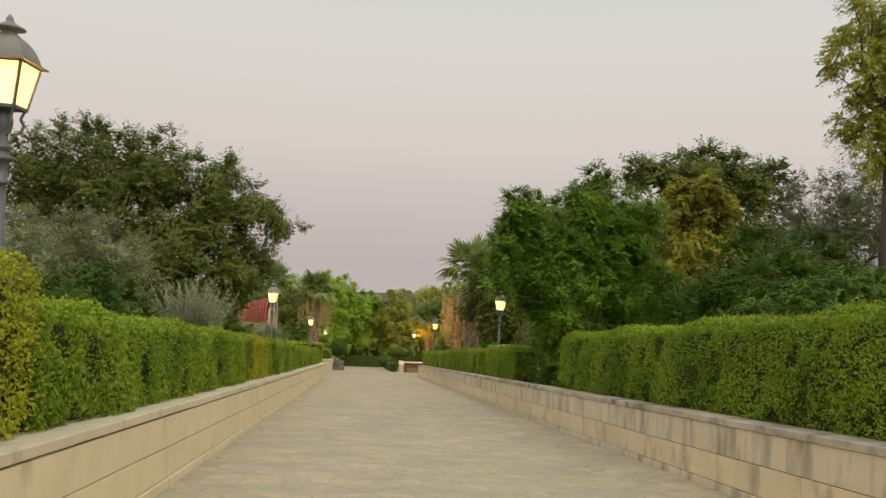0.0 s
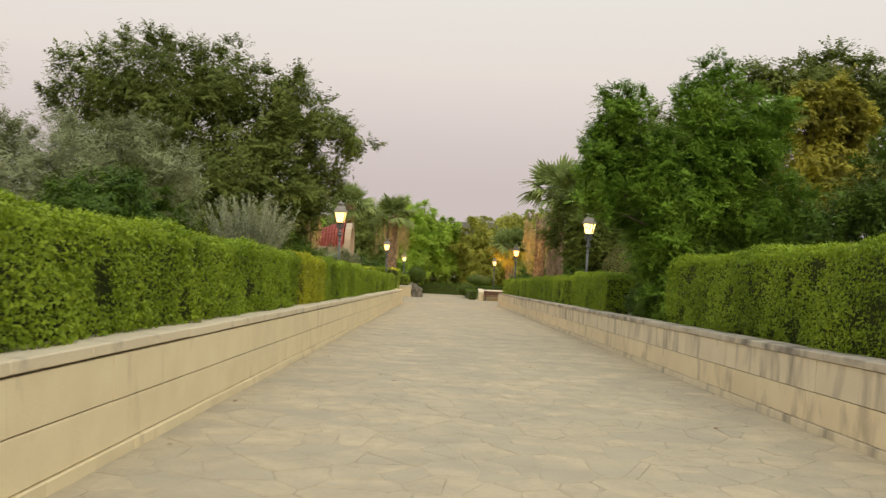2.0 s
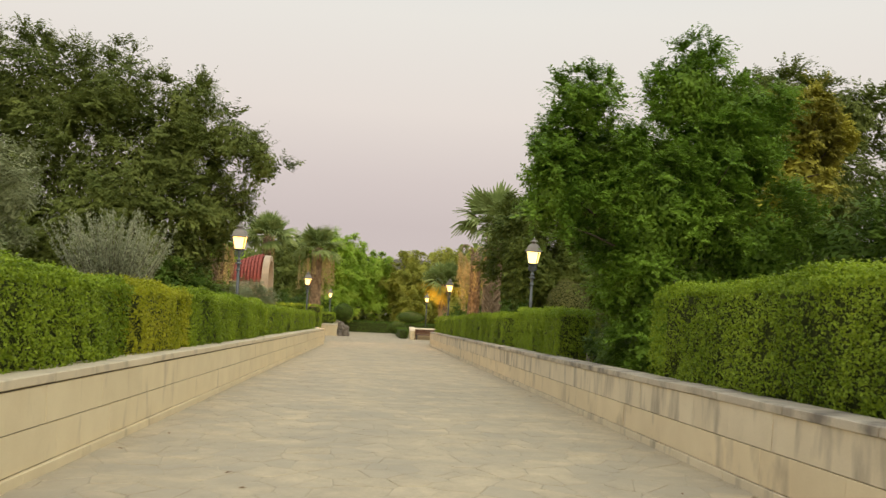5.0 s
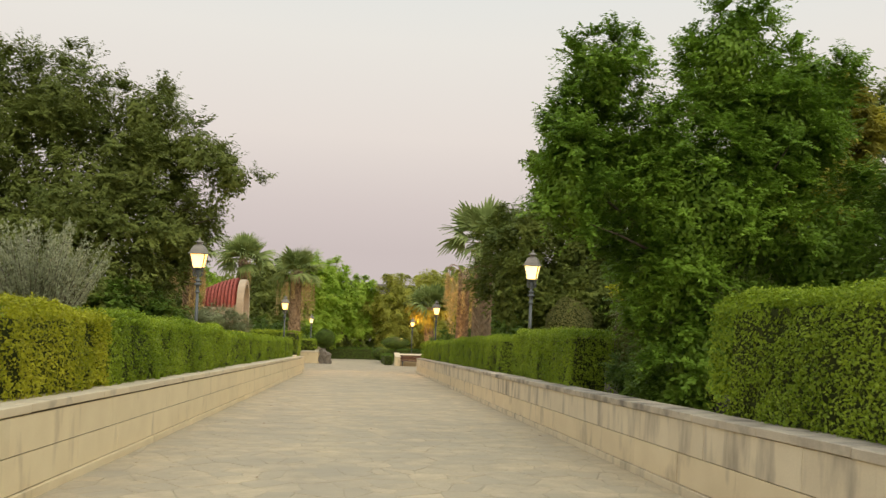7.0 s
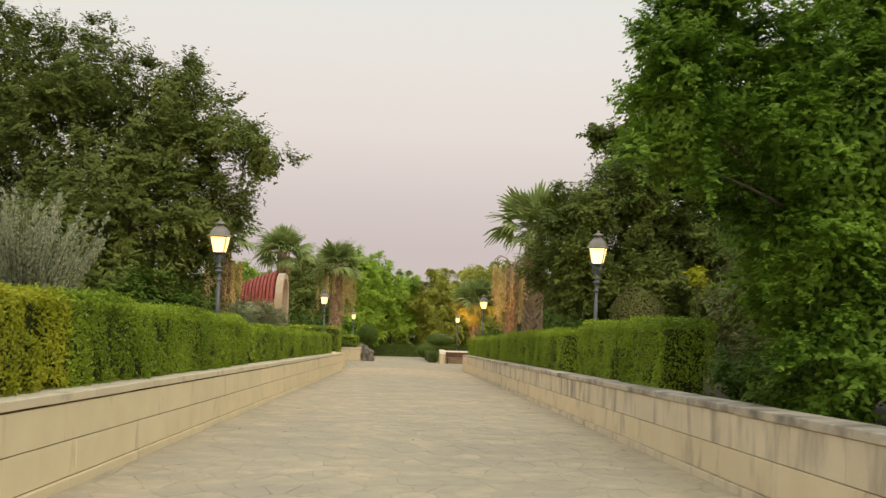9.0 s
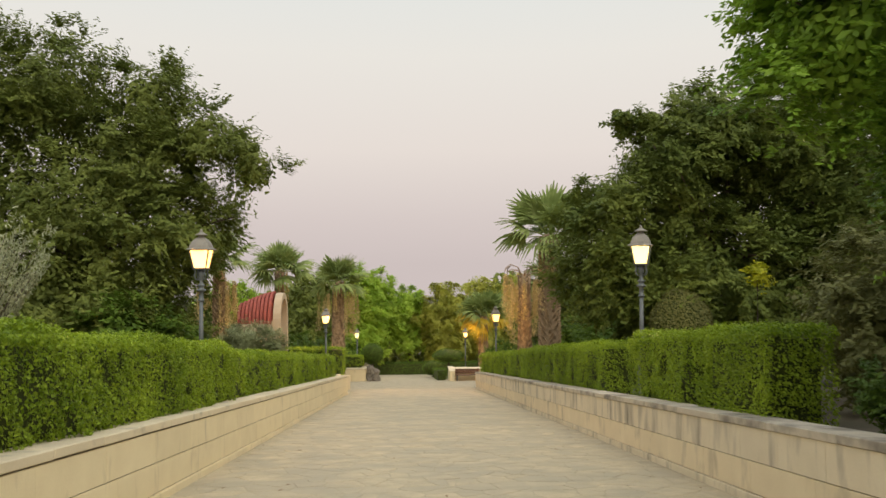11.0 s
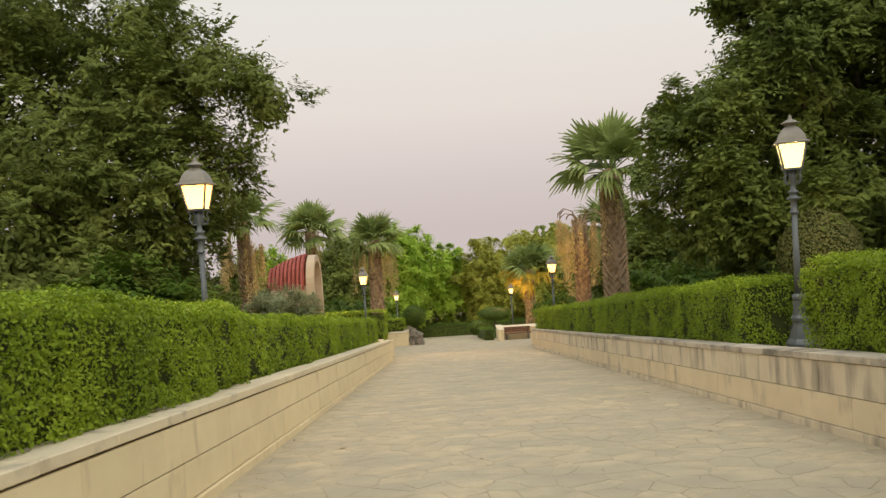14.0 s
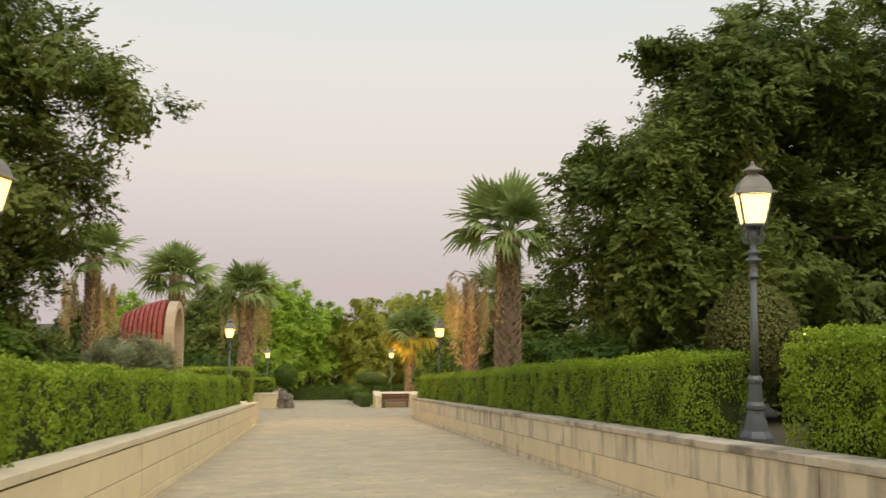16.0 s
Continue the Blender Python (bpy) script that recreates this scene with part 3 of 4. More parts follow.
tree("dark_tree", 17.5, 34.5, bed(34.5), [(13.4, 34, 6.0, 1.2, 1.5, 0.9), (15.8, 34, 6.1, 1.7, 2.0, 1.4), (18.6, 34.5, 6.0, 1.8, 2.2, 1.5), (18, 34.5, 2.5, 4.5, 3, 3.4)],
     "tall dark tree standing behind the yellow one", "tree", L_DARK, 210, 13, 14, 0.62, 0.2, 0.09, 0.3, 37)
tree("ash_tree", 11.6, 15.5, bed(15.5), [(11.8, 15.5, 6.9, 1.5, 1.4, 1.8), (12.0, 15.7, 5.0, 1.4, 1.3, 1.1)], "light green tree with thin hanging foliage", "tree", L_TAWNY, 110, 11, 16, 0.36, 0.13, 0.045, 0.15, 38, 0.55)
tree("olive_tree", 12.8, 18.5, bed(18.5), [(13.0, 18.5, 3.1, 1.9, 1.7, 1.5), (12.4, 18.3, 1.6, 1.7, 1.5, 1.5)], "grey-green olive tree behind the bushes", "tree", L_OLIVE_D, 190, 11, 20, 0.38, 0.10, 0.026, 0.18, 39, 0.05, 9, 0.55, 0.25, 0.5)
tree("bush", 9.0, 15.5, bed(15.5), [(8.6, 15.5, 0.9, 1.3, 1.1, 1.6), (10.0, 15.8, 0.8, 1.3, 1.1, 1.6), (7.6, 16.5, 0.3, 1.1, 1.0, 1.4)], "tall feathery green bush behind the hedge", "bush", L_BUSH, 200, 12, 18, 0.36, 0.11, 0.036, 0.08, 40, 0.05, 9, 0.8, 0.2, 0.45)
tree("bush", 7.6, 12.5, bed(12.5), [(7.6, 12.5, 0.6, 1.1, 1.3, 0.85), (9.2, 12.8, 0.8, 1.2, 1.2, 1.0)], "low green bush just behind the hedge", "bush", L_BUSH, 110, 12, 15, 0.3, 0.10, 0.042, 0.06, 41, 0.1)
tree("bush", 6.4, 22.0, bed(22), [(6.9, 22.8, -0.9, 1.0, 1.3, 1.2), (8.4, 25, -1.3, 1.1, 1.3, 1.0)], "reddish-brown and green shrub behind the hedge", "bush", L_BROWN, 110, 12, 15, 0.3, 0.10, 0.042, 0.06, 42, 0.2)
tree("bush", 5.5, 19.5, bed(19.5), [(5.1, 19.7, -1.4, 0.42, 0.45, 0.42), (5.8, 20.0, -1.3, 0.55, 0.5, 0.55), (5.0, 18.9, -1.4, 0.38, 0.4, 0.36), (6.5, 20.2, -1.2, 0.6, 0.5, 0.6)], "small leafy shrub at the coping between hedge blocks", "bush", L_BUSH, 130, 12, 14, 0.17, 0.055, 0.028, 0.04, 46, 0.1, 3)
tree("sapling", 7.55, 27.8, bed(27.8), [(7.6, 27.8, -0.43, 0.2, 0.2, 0.14)], "thin sapling with a yellow-green leafy tip", "sapling", L_HEDGE_Y, 9, 8, 8, 0.15, 0.09, 0.05, 0.02, 47, 0.1, 2)
tree("bush", -5.5, 15.5, bed(15.5), [(-5.5, 15.4, 0.4, 1.1, 1.3, 0.7), (-4.75, 15.7, 0.05, 0.6, 0.9, 0.55), (-7.0, 17.5, -0.2, 1.3, 1.4, 0.9)], "deep green bush under the olive tree", "bush", L_BUSH, 150, 12, 15, 0.28, 0.085, 0.04, 0.06, 43, 0.1)
tree("bush", -6.4, 10.0, bed(10), [(-6.4, 10, 0.5, 1.4, 2.2, 1.1), (-7.6, 12, 0.8, 1.3, 1.5, 1.1)], "deep green bush behind the clipped hedge", "bush", L_BUSH, 150, 12, 15, 0.3, 0.10, 0.04, 0.06, 44, 0.1)


def silver_shrub(x, y, base, seed, height=2.2, n=150):
    rng = np.random.default_rng(seed)
    t = thing("silver_shrub", x, y, base, "silvery grey shrub with upright thin shoots", "shrub")
    pts, nrm, al, runs = [], [], [], []
    for _ in range(n):
        a, tilt = rng.uniform(0, 6.283), rng.uniform(0.0, 0.42)
        d = np.array([math.cos(a) * math.sin(tilt), math.sin(a) * math.sin(tilt), math.cos(tilt)])
        ln = height * rng.uniform(0.65, 1.05)
        root = np.array([math.cos(a), math.sin(a), 0]) * rng.uniform(0, 0.25)
        m = 120
        s = rng.uniform(0.25, 1.0, m) ** 0.8
        p = root + d * (s * ln)[:, None] + np.array([math.cos(a), math.sin(a), 0]) * (0.25 * s ** 2)[:, None] + rng.normal(0, 0.022, (m, 3))
        pts.append(p)
        al.append(np.tile(d, (m, 1)) + rng.normal(0, 0.4, (m, 3)))
        nrm.append(rng.normal(0, 1, (m, 3)))
        runs.append([(root, 0.008), (root + d * ln * 0.5, 0.006), (root + d * ln * 0.9 + np.array([math.cos(a), math.sin(a), 0]) * 0.2, 0.003)])
    part("foliage", leaves("foliage", np.concatenate(pts), np.concatenate(nrm), 0.075, 0.02, L_GREY, rng, along=np.concatenate(al)), t)
    tagged(part("foliage", limb_mesh("foliage", runs, M_BARK), t), kind="stuff")


silver_shrub(-4.95, 23.0, bed(23), 51, 2.75, 190)
tree("bush", -5.8, 45.5, bed(45.5), [(-5.9, 45.5, -3.4, 1.0, 1.2, 0.85), (-6.6, 46.0, -3.7, 0.8, 1.0, 0.8), (-5.0, 45.5, -3.7, 0.6, 1.0, 0.75), (-5.9, 45.5, -4.4, 1.4, 1.2, 0.7)], "grey-green soft bush in front of the pavilion", "bush", L_OLIVE, 220, 10, 14, 0.28, 0.12, 0.03, 0.05, 45, 0.05, 3, 0.6, 0.3, 0.5)
for k, (x, y, r) in enumerate(((8.6, 38.5, 1.8), (9.2, 47.5, 1.6), (8.8, 54.0, 1.9), (10.5, 60.0, 2.2), (-6.5, 33.0, 1.3), (-9.5, 44.0, 1.6), (-9.0, 62.0, 2.2), (-6.5, 66.0, 1.9), (-5.5, 75.0, 2.0), (9.5, 72.0, 2.2))):
    z = soil(x, y) if y > 52 else bed(y)
    tree("bush", x, y, z, [(x, y, z + r * 0.9, r, r, r), (x + 0.7 * r, y + 0.5, z + r * 0.7, r * 0.8, r, r * 0.8), (x - 0.6 * r, y - 0.3, z + r * 0.6, r * 0.7, r, r * 0.7)], "dark green undergrowth bush under the trees", "bush", L_BUSH, 80, 10, 12, 0.42, 0.18, 0.085, 0.06, 200 + k, 0.15, 3)


def round_bush(x, y, base, rx, rz, lift, label, leaf, seed, n=9000, stem=True):
    """A clipped round bush; lift is the height of its middle."""
    rng = np.random.default_rng(seed)
    t = thing("topiary_bush", x, y, base, label, "bush")
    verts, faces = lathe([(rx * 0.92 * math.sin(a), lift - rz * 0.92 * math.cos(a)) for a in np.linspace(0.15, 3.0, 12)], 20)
    part("shade_core", mesh_of("shade_core", verts, faces, L_CORE, True), t)
    d = rng.normal(0, 1, (n, 3))
    d /= np.linalg.norm(d, axis=1, keepdims=True)
    wob = 1 + 0.04 * np.sin(5 * d[:, 0] + 3 * d[:, 2]) + rng.normal(0, 0.02, n)
    p = d * wob[:, None] * np.array([rx, rx, rz]) + np.array([0, 0, lift])
    part("leaves", leaves("leaves", p, d, 0.06, 0.035, leaf, rng), t)
    if stem:
        part("stem", limb_mesh("stem", [[((0, 0, -0.1), 0.07), ((0.02, 0, lift), 0.05)]], M_BARK), t)


round_bush(7.25, 31.0, bed(31), 0.70, 0.85, 1.53, "brownish-green clipped round bush on a stem", L_BROWN, 61)
round_bush(-1.8, 68.3, ground(68.3), 0.8, 0.75, 1.95, "dark green clipped round bush at the lower path", L_BUSH, 62, 6000)
round_bush(4.0, 73.0, ground(73), 1.25, 0.5, 1.8, "flat tier of a dark clipped topiary", L_BUSH, 63, 5000)
round_bush(2.9, 76.0, ground(76), 0.9, 0.6, 0.8, "small dark clipped topiary mound", L_BUSH, 64, 4000)
round_bush(7.0, 44.5, bed(44.5), 1.1, 0.7, 0.55, "grey-green rounded shrub beside the palm trunk", L_OLIVE, 65, 5000, False)


# ---- palms ----
def frond_mesh(name, material, seed, segs=22, reach=1.0, droop=0.35):
    """A fan palm leaf: a stalk along +x and a spread of narrow blades."""
    rng = np.random.default_rng(seed)
    verts, faces = [], []
    stalk = 0.75 * reach
    for i in range(5):
        s = i / 4
        z = -0.12 * s * s
        w = 0.035 * (1 - 0.5 * s)
        verts += [(stalk * s, -w, z), (stalk * s, w, z), (stalk * s, 0, z - 0.03)]
    for i in range(4):
        a = 3 * i
        faces += [(a, a + 1, a + 4, a + 3), (a + 1, a + 2, a + 5, a + 4), (a + 2, a, a + 3, a + 5)]
    for k in range(segs):
        u = k / (segs - 1) * 2 - 1
        ang = u * 1.55
        ln = reach * (1.05 - 0.28 * abs(u)) * rng.uniform(0.9, 1.08)
        dx, dy = math.cos(ang), math.sin(ang)
        b = len(verts)
        fold = 0.02 if k % 2 else -0.02
        hang = droop * rng.uniform(0.6, 1.5)
        for s, w in ((0.0, 0.02), (0.5, 0.075), (0.75, 0.04), (1.0, 0.004)):
            px, py = stalk + dx * ln * s, dy * ln * s
            pz = -0.12 + fold * s - hang * ln * s ** 3 * 0.6 + 0.10 * ln * s * (1 - abs(u))
            verts += [(px - dy * w, py + dx * w, pz + 0.015), (px + dy * w, py - dx * w, pz - 0.015)]
        for i in range(3):
            a = b + 2 * i
            faces.append((a, a + 1, a + 3, a + 2))
    return mesh_of(name, verts, faces, material)


FRONDS = [frond_mesh("frond", L_PALM, s, 20, droop=d) for s, d in ((1, 0.3), (2, 0.6), (3, 0.9))]
FRONDS_Y = [frond_mesh("frond", L_PALM_Y, s, droop=d) for s, d in ((4, 0.5), (5, 0.8), (6, 1.1))]


def hanging_bunch(name, length, seed, n=260, wide=0.075):
    rng = np.random.default_rng(seed)
    s = rng.random(n)
    c = np.stack([rng.normal(0, wide, n) * (0.4 + s), rng.normal(0, wide, n) * (0.4 + s), -s * length], 1)
    return leaves(name, c, rng.normal(0, 1, (n, 3)), 0.17, 0.035, M_DRY, rng, along=np.tile([0, 0, -1.0], (n, 1)))


BUNCHES = [hanging_bunch("dry_bunch", ln, s) for ln, s in ((2.0, 1), (2.9, 2), (1.5, 3))]


def palm(x, y, base, height, label, seed, fronds=44, scale=1.0, radius=0.28, bunches=5, old=None, leafy=None, hang=1.0, low=0.0, stalks=0, out=0.62):
    rng = np.random.default_rng(seed)
    t = thing("fan_palm", x, y, base, label, "palm tree")
    prof = [(radius * 1.25, -0.1), (radius * 1.1, 0.3), (radius, height * 0.5), (radius * 0.9, height * 0.85), (radius * 1.15, height), (radius * 0.4, height + 0.25)]
    verts, faces = lathe(prof, 14)
    part("trunk", mesh_of("trunk", verts, faces, M_PALMBARK, True), t)
    # old leaf bases in crossing spirals
    verts, faces = [], []
    rows = int(height / 0.13)
    for i in range(rows):
        z = 0.2 + i * 0.13
        rr = radius * (1.1 - 0.2 * min(1, z / height * 1.1))
        for k in range(9):
            a = 2 * math.pi * (k + 0.5 * (i % 2)) / 9 + rng.normal(0, 0.16)
            ca, sa = math.cos(a), math.sin(a)
            b = len(verts)
            w, up, outw = 0.09, 0.19, 0.08 + rng.uniform(0, 0.05)
            verts += [(rr * ca - sa * w, rr * sa + ca * w, z), (rr * ca + sa * w, rr * sa - ca * w, z), ((rr + outw) * ca, (rr + outw) * sa, z + up), ((rr - 0.03) * ca, (rr - 0.03) * sa, z + up)]
            faces += [(b, b + 1, b + 2), (b, b + 2, b + 3), (b + 1, b + 3, b + 2)]
    tagged(part("trunk_fibre", mesh_of("trunk_fibre", verts, faces, M_PALMBARK), t), kind="stuff")
    pool, pool_old = leafy or FRONDS, old or FRONDS
    for i in range(fronds):
        f = (i + 0.5) / fronds
        up = 86 - 98 * f * hang + rng.normal(0, 7)
        yaw = i * 137.5 + rng.normal(0, 10)
        me = (pool_old if f > 0.72 else pool)[min(2, int(f * 3))]
        m = pose(0, 0, height + 0.1, 0, 0, yaw) @ pose(0.05, 0, 0, rng.normal(0, 20), -up, 0)
        part("frond", me, t, at=m @ Matrix.Scale(scale * rng.uniform(0.85, 1.1), 4))
    for i in range(bunches):
        a = rng.uniform(0, 6.283)
        tagged(part("seed_tassel", BUNCHES[i % 3], t, "dry golden hanging seed cluster", at=Matrix.Translation((math.cos(a) * out * (0.7 + 0.1 * (i % 7)), math.sin(a) * out * (0.7 + 0.1 * (i % 7)), height - low + rng.uniform(-0.3, 0.35))) @ Matrix.Rotation(a, 4, "Z")), kind="stuff")
    for i in range(stalks):
        a, up = rng.uniform(0, 6.283), rng.uniform(0.25, 0.8)
        ca, sa = math.cos(a), math.sin(a)
        run = [((0.1 * ca, 0.1 * sa, height), 0.035), ((0.35 * ca, 0.35 * sa, height + up * 0.8), 0.025), ((0.75 * ca, 0.75 * sa, height + up), 0.02), ((1.0 * ca, 1.0 * sa, height + up * 0.7), 0.035), ((1.05 * ca, 1.05 * sa, height + up * 0.4), 0.01)]
        part("dead_stalk", limb_mesh("dead_stalk", [run], M_PALMBARK), t, "bare brown dead leaf stalk")
    return t


palm(6.95, 46.0, bed(46), 5.95, "tall fan palm with a rough brown trunk", 71, 22, 1.3, 0.42, 2)
palm(6.8, 52.0, bed(52), 4.9, "dead-topped palm with hanging dry stalks", 72, 0, 0.75, 0.3, 17, FRONDS_Y, stalks=9, low=0.1, out=0.85)
palm(7.2, 77.0, soil(7.2, 77), 5.0, "fan palm with yellowing lower fronds", 73, 30, 1.5, 0.36, 2, FRONDS_Y)
palm(-3.7, 62.0, soil(-3.7, 62.0), 6.4, "fan palm with hanging golden seed stalks", 74, 28, 1.15, 0.36, 14, out=1.25, low=0.3)
palm(-6.85, 58.5, soil(-6.85, 58.5), 6.75, "fan palm behind the red-roofed pavilion", 75, 26, 1.15, 0.26, 2)
palm(-8.3, 50.0, bed(50), 5.5, "fan palm with tan hanging dry fronds", 76, 16, 1.0, 0.24, 18, low=0.9, out=0.8)
palm(9.5, 58.0, soil(9.5, 58), 5.8, "fan palm among the dark trees", 77, 26, 1.15, 0.3, 4)


# ---- far trees ----
def far(x, y, r, top, label, leaf, seed, name="park_tree", boughs=130, droop=0.15):
    g = ground(min(y, 100))
    tree(name, x, y, g, [(x, y, top - r, r * 0.8, r * 0.8, r * 0.9), (x - 0.5 * r, y - 0.5, top - 1.9 * r, r * 0.85, r * 0.8, r), (x + 0.5 * r, y, top - 2.0 * r, r * 0.85, r * 0.8, r), (x, y - 0.6, top - 3.0 * r, r, r * 0.8, r)], label, "tree", leaf, boughs, 11, 12, 0.24 * r, 0.3, 0.14, 0.2, seed, droop, 4)


far(-2.2, 90, 2.3, -0.4, "bright green leafy tree at the end of the path", L_BRIGHT, 81)
far(-4.2, 86, 2.4, 0.0, "bright green leafy tree near the palms", L_BRIGHT, 82)
far(0.9, 93, 2.0, -2.2, "bright green tree beyond the far hedge", L_BRIGHT, 83)
far(4.6, 92, 2.4, -1.2, "tawny green drooping tree in the distance", L_TAWNY, 84, droop=1.0)
far(8.6, 96, 2.8, -0.4, "tawny green drooping tree in the distance", L_TAWNY, 85, droop=1.0)
far(12.0, 92, 3.0, -0.4, "tawny green drooping tree in the distance", L_TAWNY, 86, droop=1.0)
far(-8.5, 84, 2.8, -0.6, "green tree behind the palms", L_DARK, 87)
far(-12.5, 70, 3.0, -1.0, "green tree behind the pavilion", L_BRIGHT, 88)
far(-18, 60, 3.6, 1.0, "dark tree in the park", L_DARK, 89)
far(-22, 45, 4.0, 3.0, "dark tree in the park", L_DARK, 90)
far(13, 50, 3.4, 1.0, "dark tree behind the palms", L_DARKR, 91)
far(12, 68, 3.2, -1.0, "dark tree behind the palms", L_DARKR, 92)
far(10.4, 53.5, 2.2, -0.4, "dark tree behind the dead palm", L_DARKR, 98)
far(-13.5, 47, 3.2, 1.2, "dark tree behind the broadleaf one", L_DARK, 99)
far(-9.8, 55, 2.2, -1.5, "dark tree beside the pavilion", L_DARKR, 100)
far(20, 48, 4.2, 3.0, "dark tree in the park", L_DARK, 93)
far(11.5, 42, 2.6, 1.6, "dark tree behind the palm", L_DARKR, 94)
far(-17, 26, 3.4, 4.0, "dark tree behind the olives", L_DARK, 95)
far(-14, 16, 3.0, 4.0, "dark tree behind the olives", L_DARK, 96)


def far_woods():
    rng = np.random.default_rng(97)
    n = 60000
    a = rng.uniform(-1.1, 1.1, n) + math.pi / 2
    r = rng.uniform(108, 118, n)
    x, y = r * np.cos(a) + 1, r * np.sin(a) - 4
    top = 9.0 + 2.0 * np.sin(a * 23) + 1.2 * np.sin(a * 61)
    gy = np.array([ground(min(v, 200)) for v in y])
    z = gy + rng.random(n) ** 0.8 * np.maximum(top, 1.0)
    c = np.stack([x, y, z], 1) + rng.normal(0, 0.3, (n, 3))
    ob = new("far_woods", leaves("far_woods", c, np.tile([0, -0.6, 0.6], (n, 1)), 0.9, 0.55, L_DARK, rng))
    tagged(ob, "belt of dark green woods beyond the park", "woods", kind="stuff")


far_woods()


# ---- lamps ----
def frustum(a, za, b, zb):
    v = [(sx * a, sy * a, za) for sx, sy in ((-1, -1), (1, -1), (1, 1), (-1, 1))] + [(sx * b, sy * b, zb) for sx, sy in ((-1, -1), (1, -1), (1, 1), (-1, 1))]
    return v


def bar(verts, faces, p, q, r):
    p, q = Vector(p), Vector(q)
    rot = (q - p).to_track_quat("Z", "Y").to_matrix()
    b = len(verts)
    for e in (p, q):
        for sx, sy in ((-1, -1), (1, -1), (1, 1), (-1, 1)):
            verts.append(tuple(e + rot @ Vector((sx * r, sy * r, 0))))
    faces += [(b, b + 1, b + 5, b + 4), (b + 1, b + 2, b + 6, b + 5), (b + 2, b + 3, b + 7, b + 6), (b + 3, b, b + 4, b + 7), (b + 3, b + 2, b + 1, b), (b + 4, b + 5, b + 6, b + 7)]


LOW, HIGH = 0.0, 0.36            # the lantern's glass, from its foot up
A_LOW, A_HIGH = 0.115, 0.18


def lamp_post(x, y, base, height, glass, colour, watts, label, turn=0):
    """height: from the foot to the lantern's glass."""
    t = thing("street_lamp", x, y, base, label, "street lamp", "lamps along the ramp", turn)
    h = height
    v, f = lathe([(0.20, -0.1), (0.20, 0.10), (0.185, 0.13), (0.15, 0.17), (0.13, 0.26), (0.10, 0.36), (0.095, 0.40), (0.115, 0.42), (0.115, 0.46), (0.085, 0.50), (0.075, 0.70), (0.09, 0.73), (0.09, 0.76), (0.062, 0.80)], 8, 0.5)
    part("pedestal", mesh_of("pedestal", v, f, M_IRON), t)
    v, f = lathe([(0.05, 0.79), (0.044, 1.2), (0.036, h - 0.62)], 12)
    part("shaft", mesh_of("shaft", v, f, M_IRON, True), t)
    v, f = lathe([(0.04, h - 0.63), (0.062, h - 0.62), (0.062, h - 0.60), (0.043, h - 0.58), (0.043, h - 0.46), (0.06, h - 0.44), (0.094, h - 0.425), (0.094, h - 0.405), (0.05, h - 0.385), (0.045, h - 0.35), (0.072, h - 0.335), (0.072, h - 0.315), (0.036, h - 0.295), (0.032, h - 0.20), (0.055, h - 0.16), (0.05, h - 0.12), (0.06, h - 0.03)], 14)
    part("collar", mesh_of("collar", v, f, M_IRON, True), t)
    for k in range(4):
        a = math.pi / 4 + k * math.pi / 2
        v, f = [], []
        pts = [(0.05, -0.22), (0.12, -0.20), (0.15, -0.13), (0.12, -0.08), (0.15, -0.01)]
        for (r0, z0), (r1, z1) in zip(pts, pts[1:]):
            bar(v, f, (r0 * math.cos(a), r0 * math.sin(a), h + z0), (r1 * math.cos(a), r1 * math.sin(a), h + z1), 0.009)
        part("scroll", mesh_of("scroll", v, f, M_IRON), t)
    # frame of the lantern
    v, f = [], []
    lo, hi = frustum(A_LOW, h + LOW, A_HIGH, h + HIGH)[:4], frustum(A_LOW, h + LOW, A_HIGH, h + HIGH)[4:]
    for k in range(4):
        bar(v, f, lo[k], hi[k], 0.011)
        bar(v, f, lo[k], lo[(k + 1) % 4], 0.014)
        bar(v, f, hi[k], hi[(k + 1) % 4], 0.016)
    part("lantern_frame", mesh_of("lantern_frame", v, f, M_IRON), t)
    part("lantern_floor", mesh_of("lantern_floor", frustum(0.05, h - 0.03, A_LOW, h + 0.004), [(0, 1, 2, 3), (4, 5, 6, 7), (0, 1, 5, 4), (1, 2, 6, 5), (2, 3, 7, 6), (3, 0, 4, 7)], M_IRON), t)
    for k in range(4):
        a, b, c, d = (Vector(p) for p in (lo[k], lo[(k + 1) % 4], hi[(k + 1) % 4], hi[k]))
        mid = (a + b + c + d) / 4
        inw = (Vector((0, 0, mid.z)) - mid).normalized() * 0.006
        ring = [mid + (p - mid) * 0.97 for p in (a, b, c, d)]
        vv = [tuple(p) for p in ring] + [tuple(p + inw) for p in ring]
        g = part("pane", mesh_of("pane", vv, [(0, 1, 2, 3), (7, 6, 5, 4), (0, 4, 5, 1), (1, 5, 6, 2), (2, 6, 7, 3), (3, 7, 4, 0)], glass), t, "glowing lantern glass")
        g.visible_shadow = False
    v, f = lathe([(0.275, h + 0.355), (0.325, h + 0.358), (0.325, h + 0.370), (0.262, h + 0.392), (0.245, h + 0.44), (0.21, h + 0.50), (0.155, h + 0.555), (0.10, h + 0.585), (0.09, h + 0.595)], 4, 0.5)
    part("roof", mesh_of("roof", v, f, M_ROOFIRON), t)
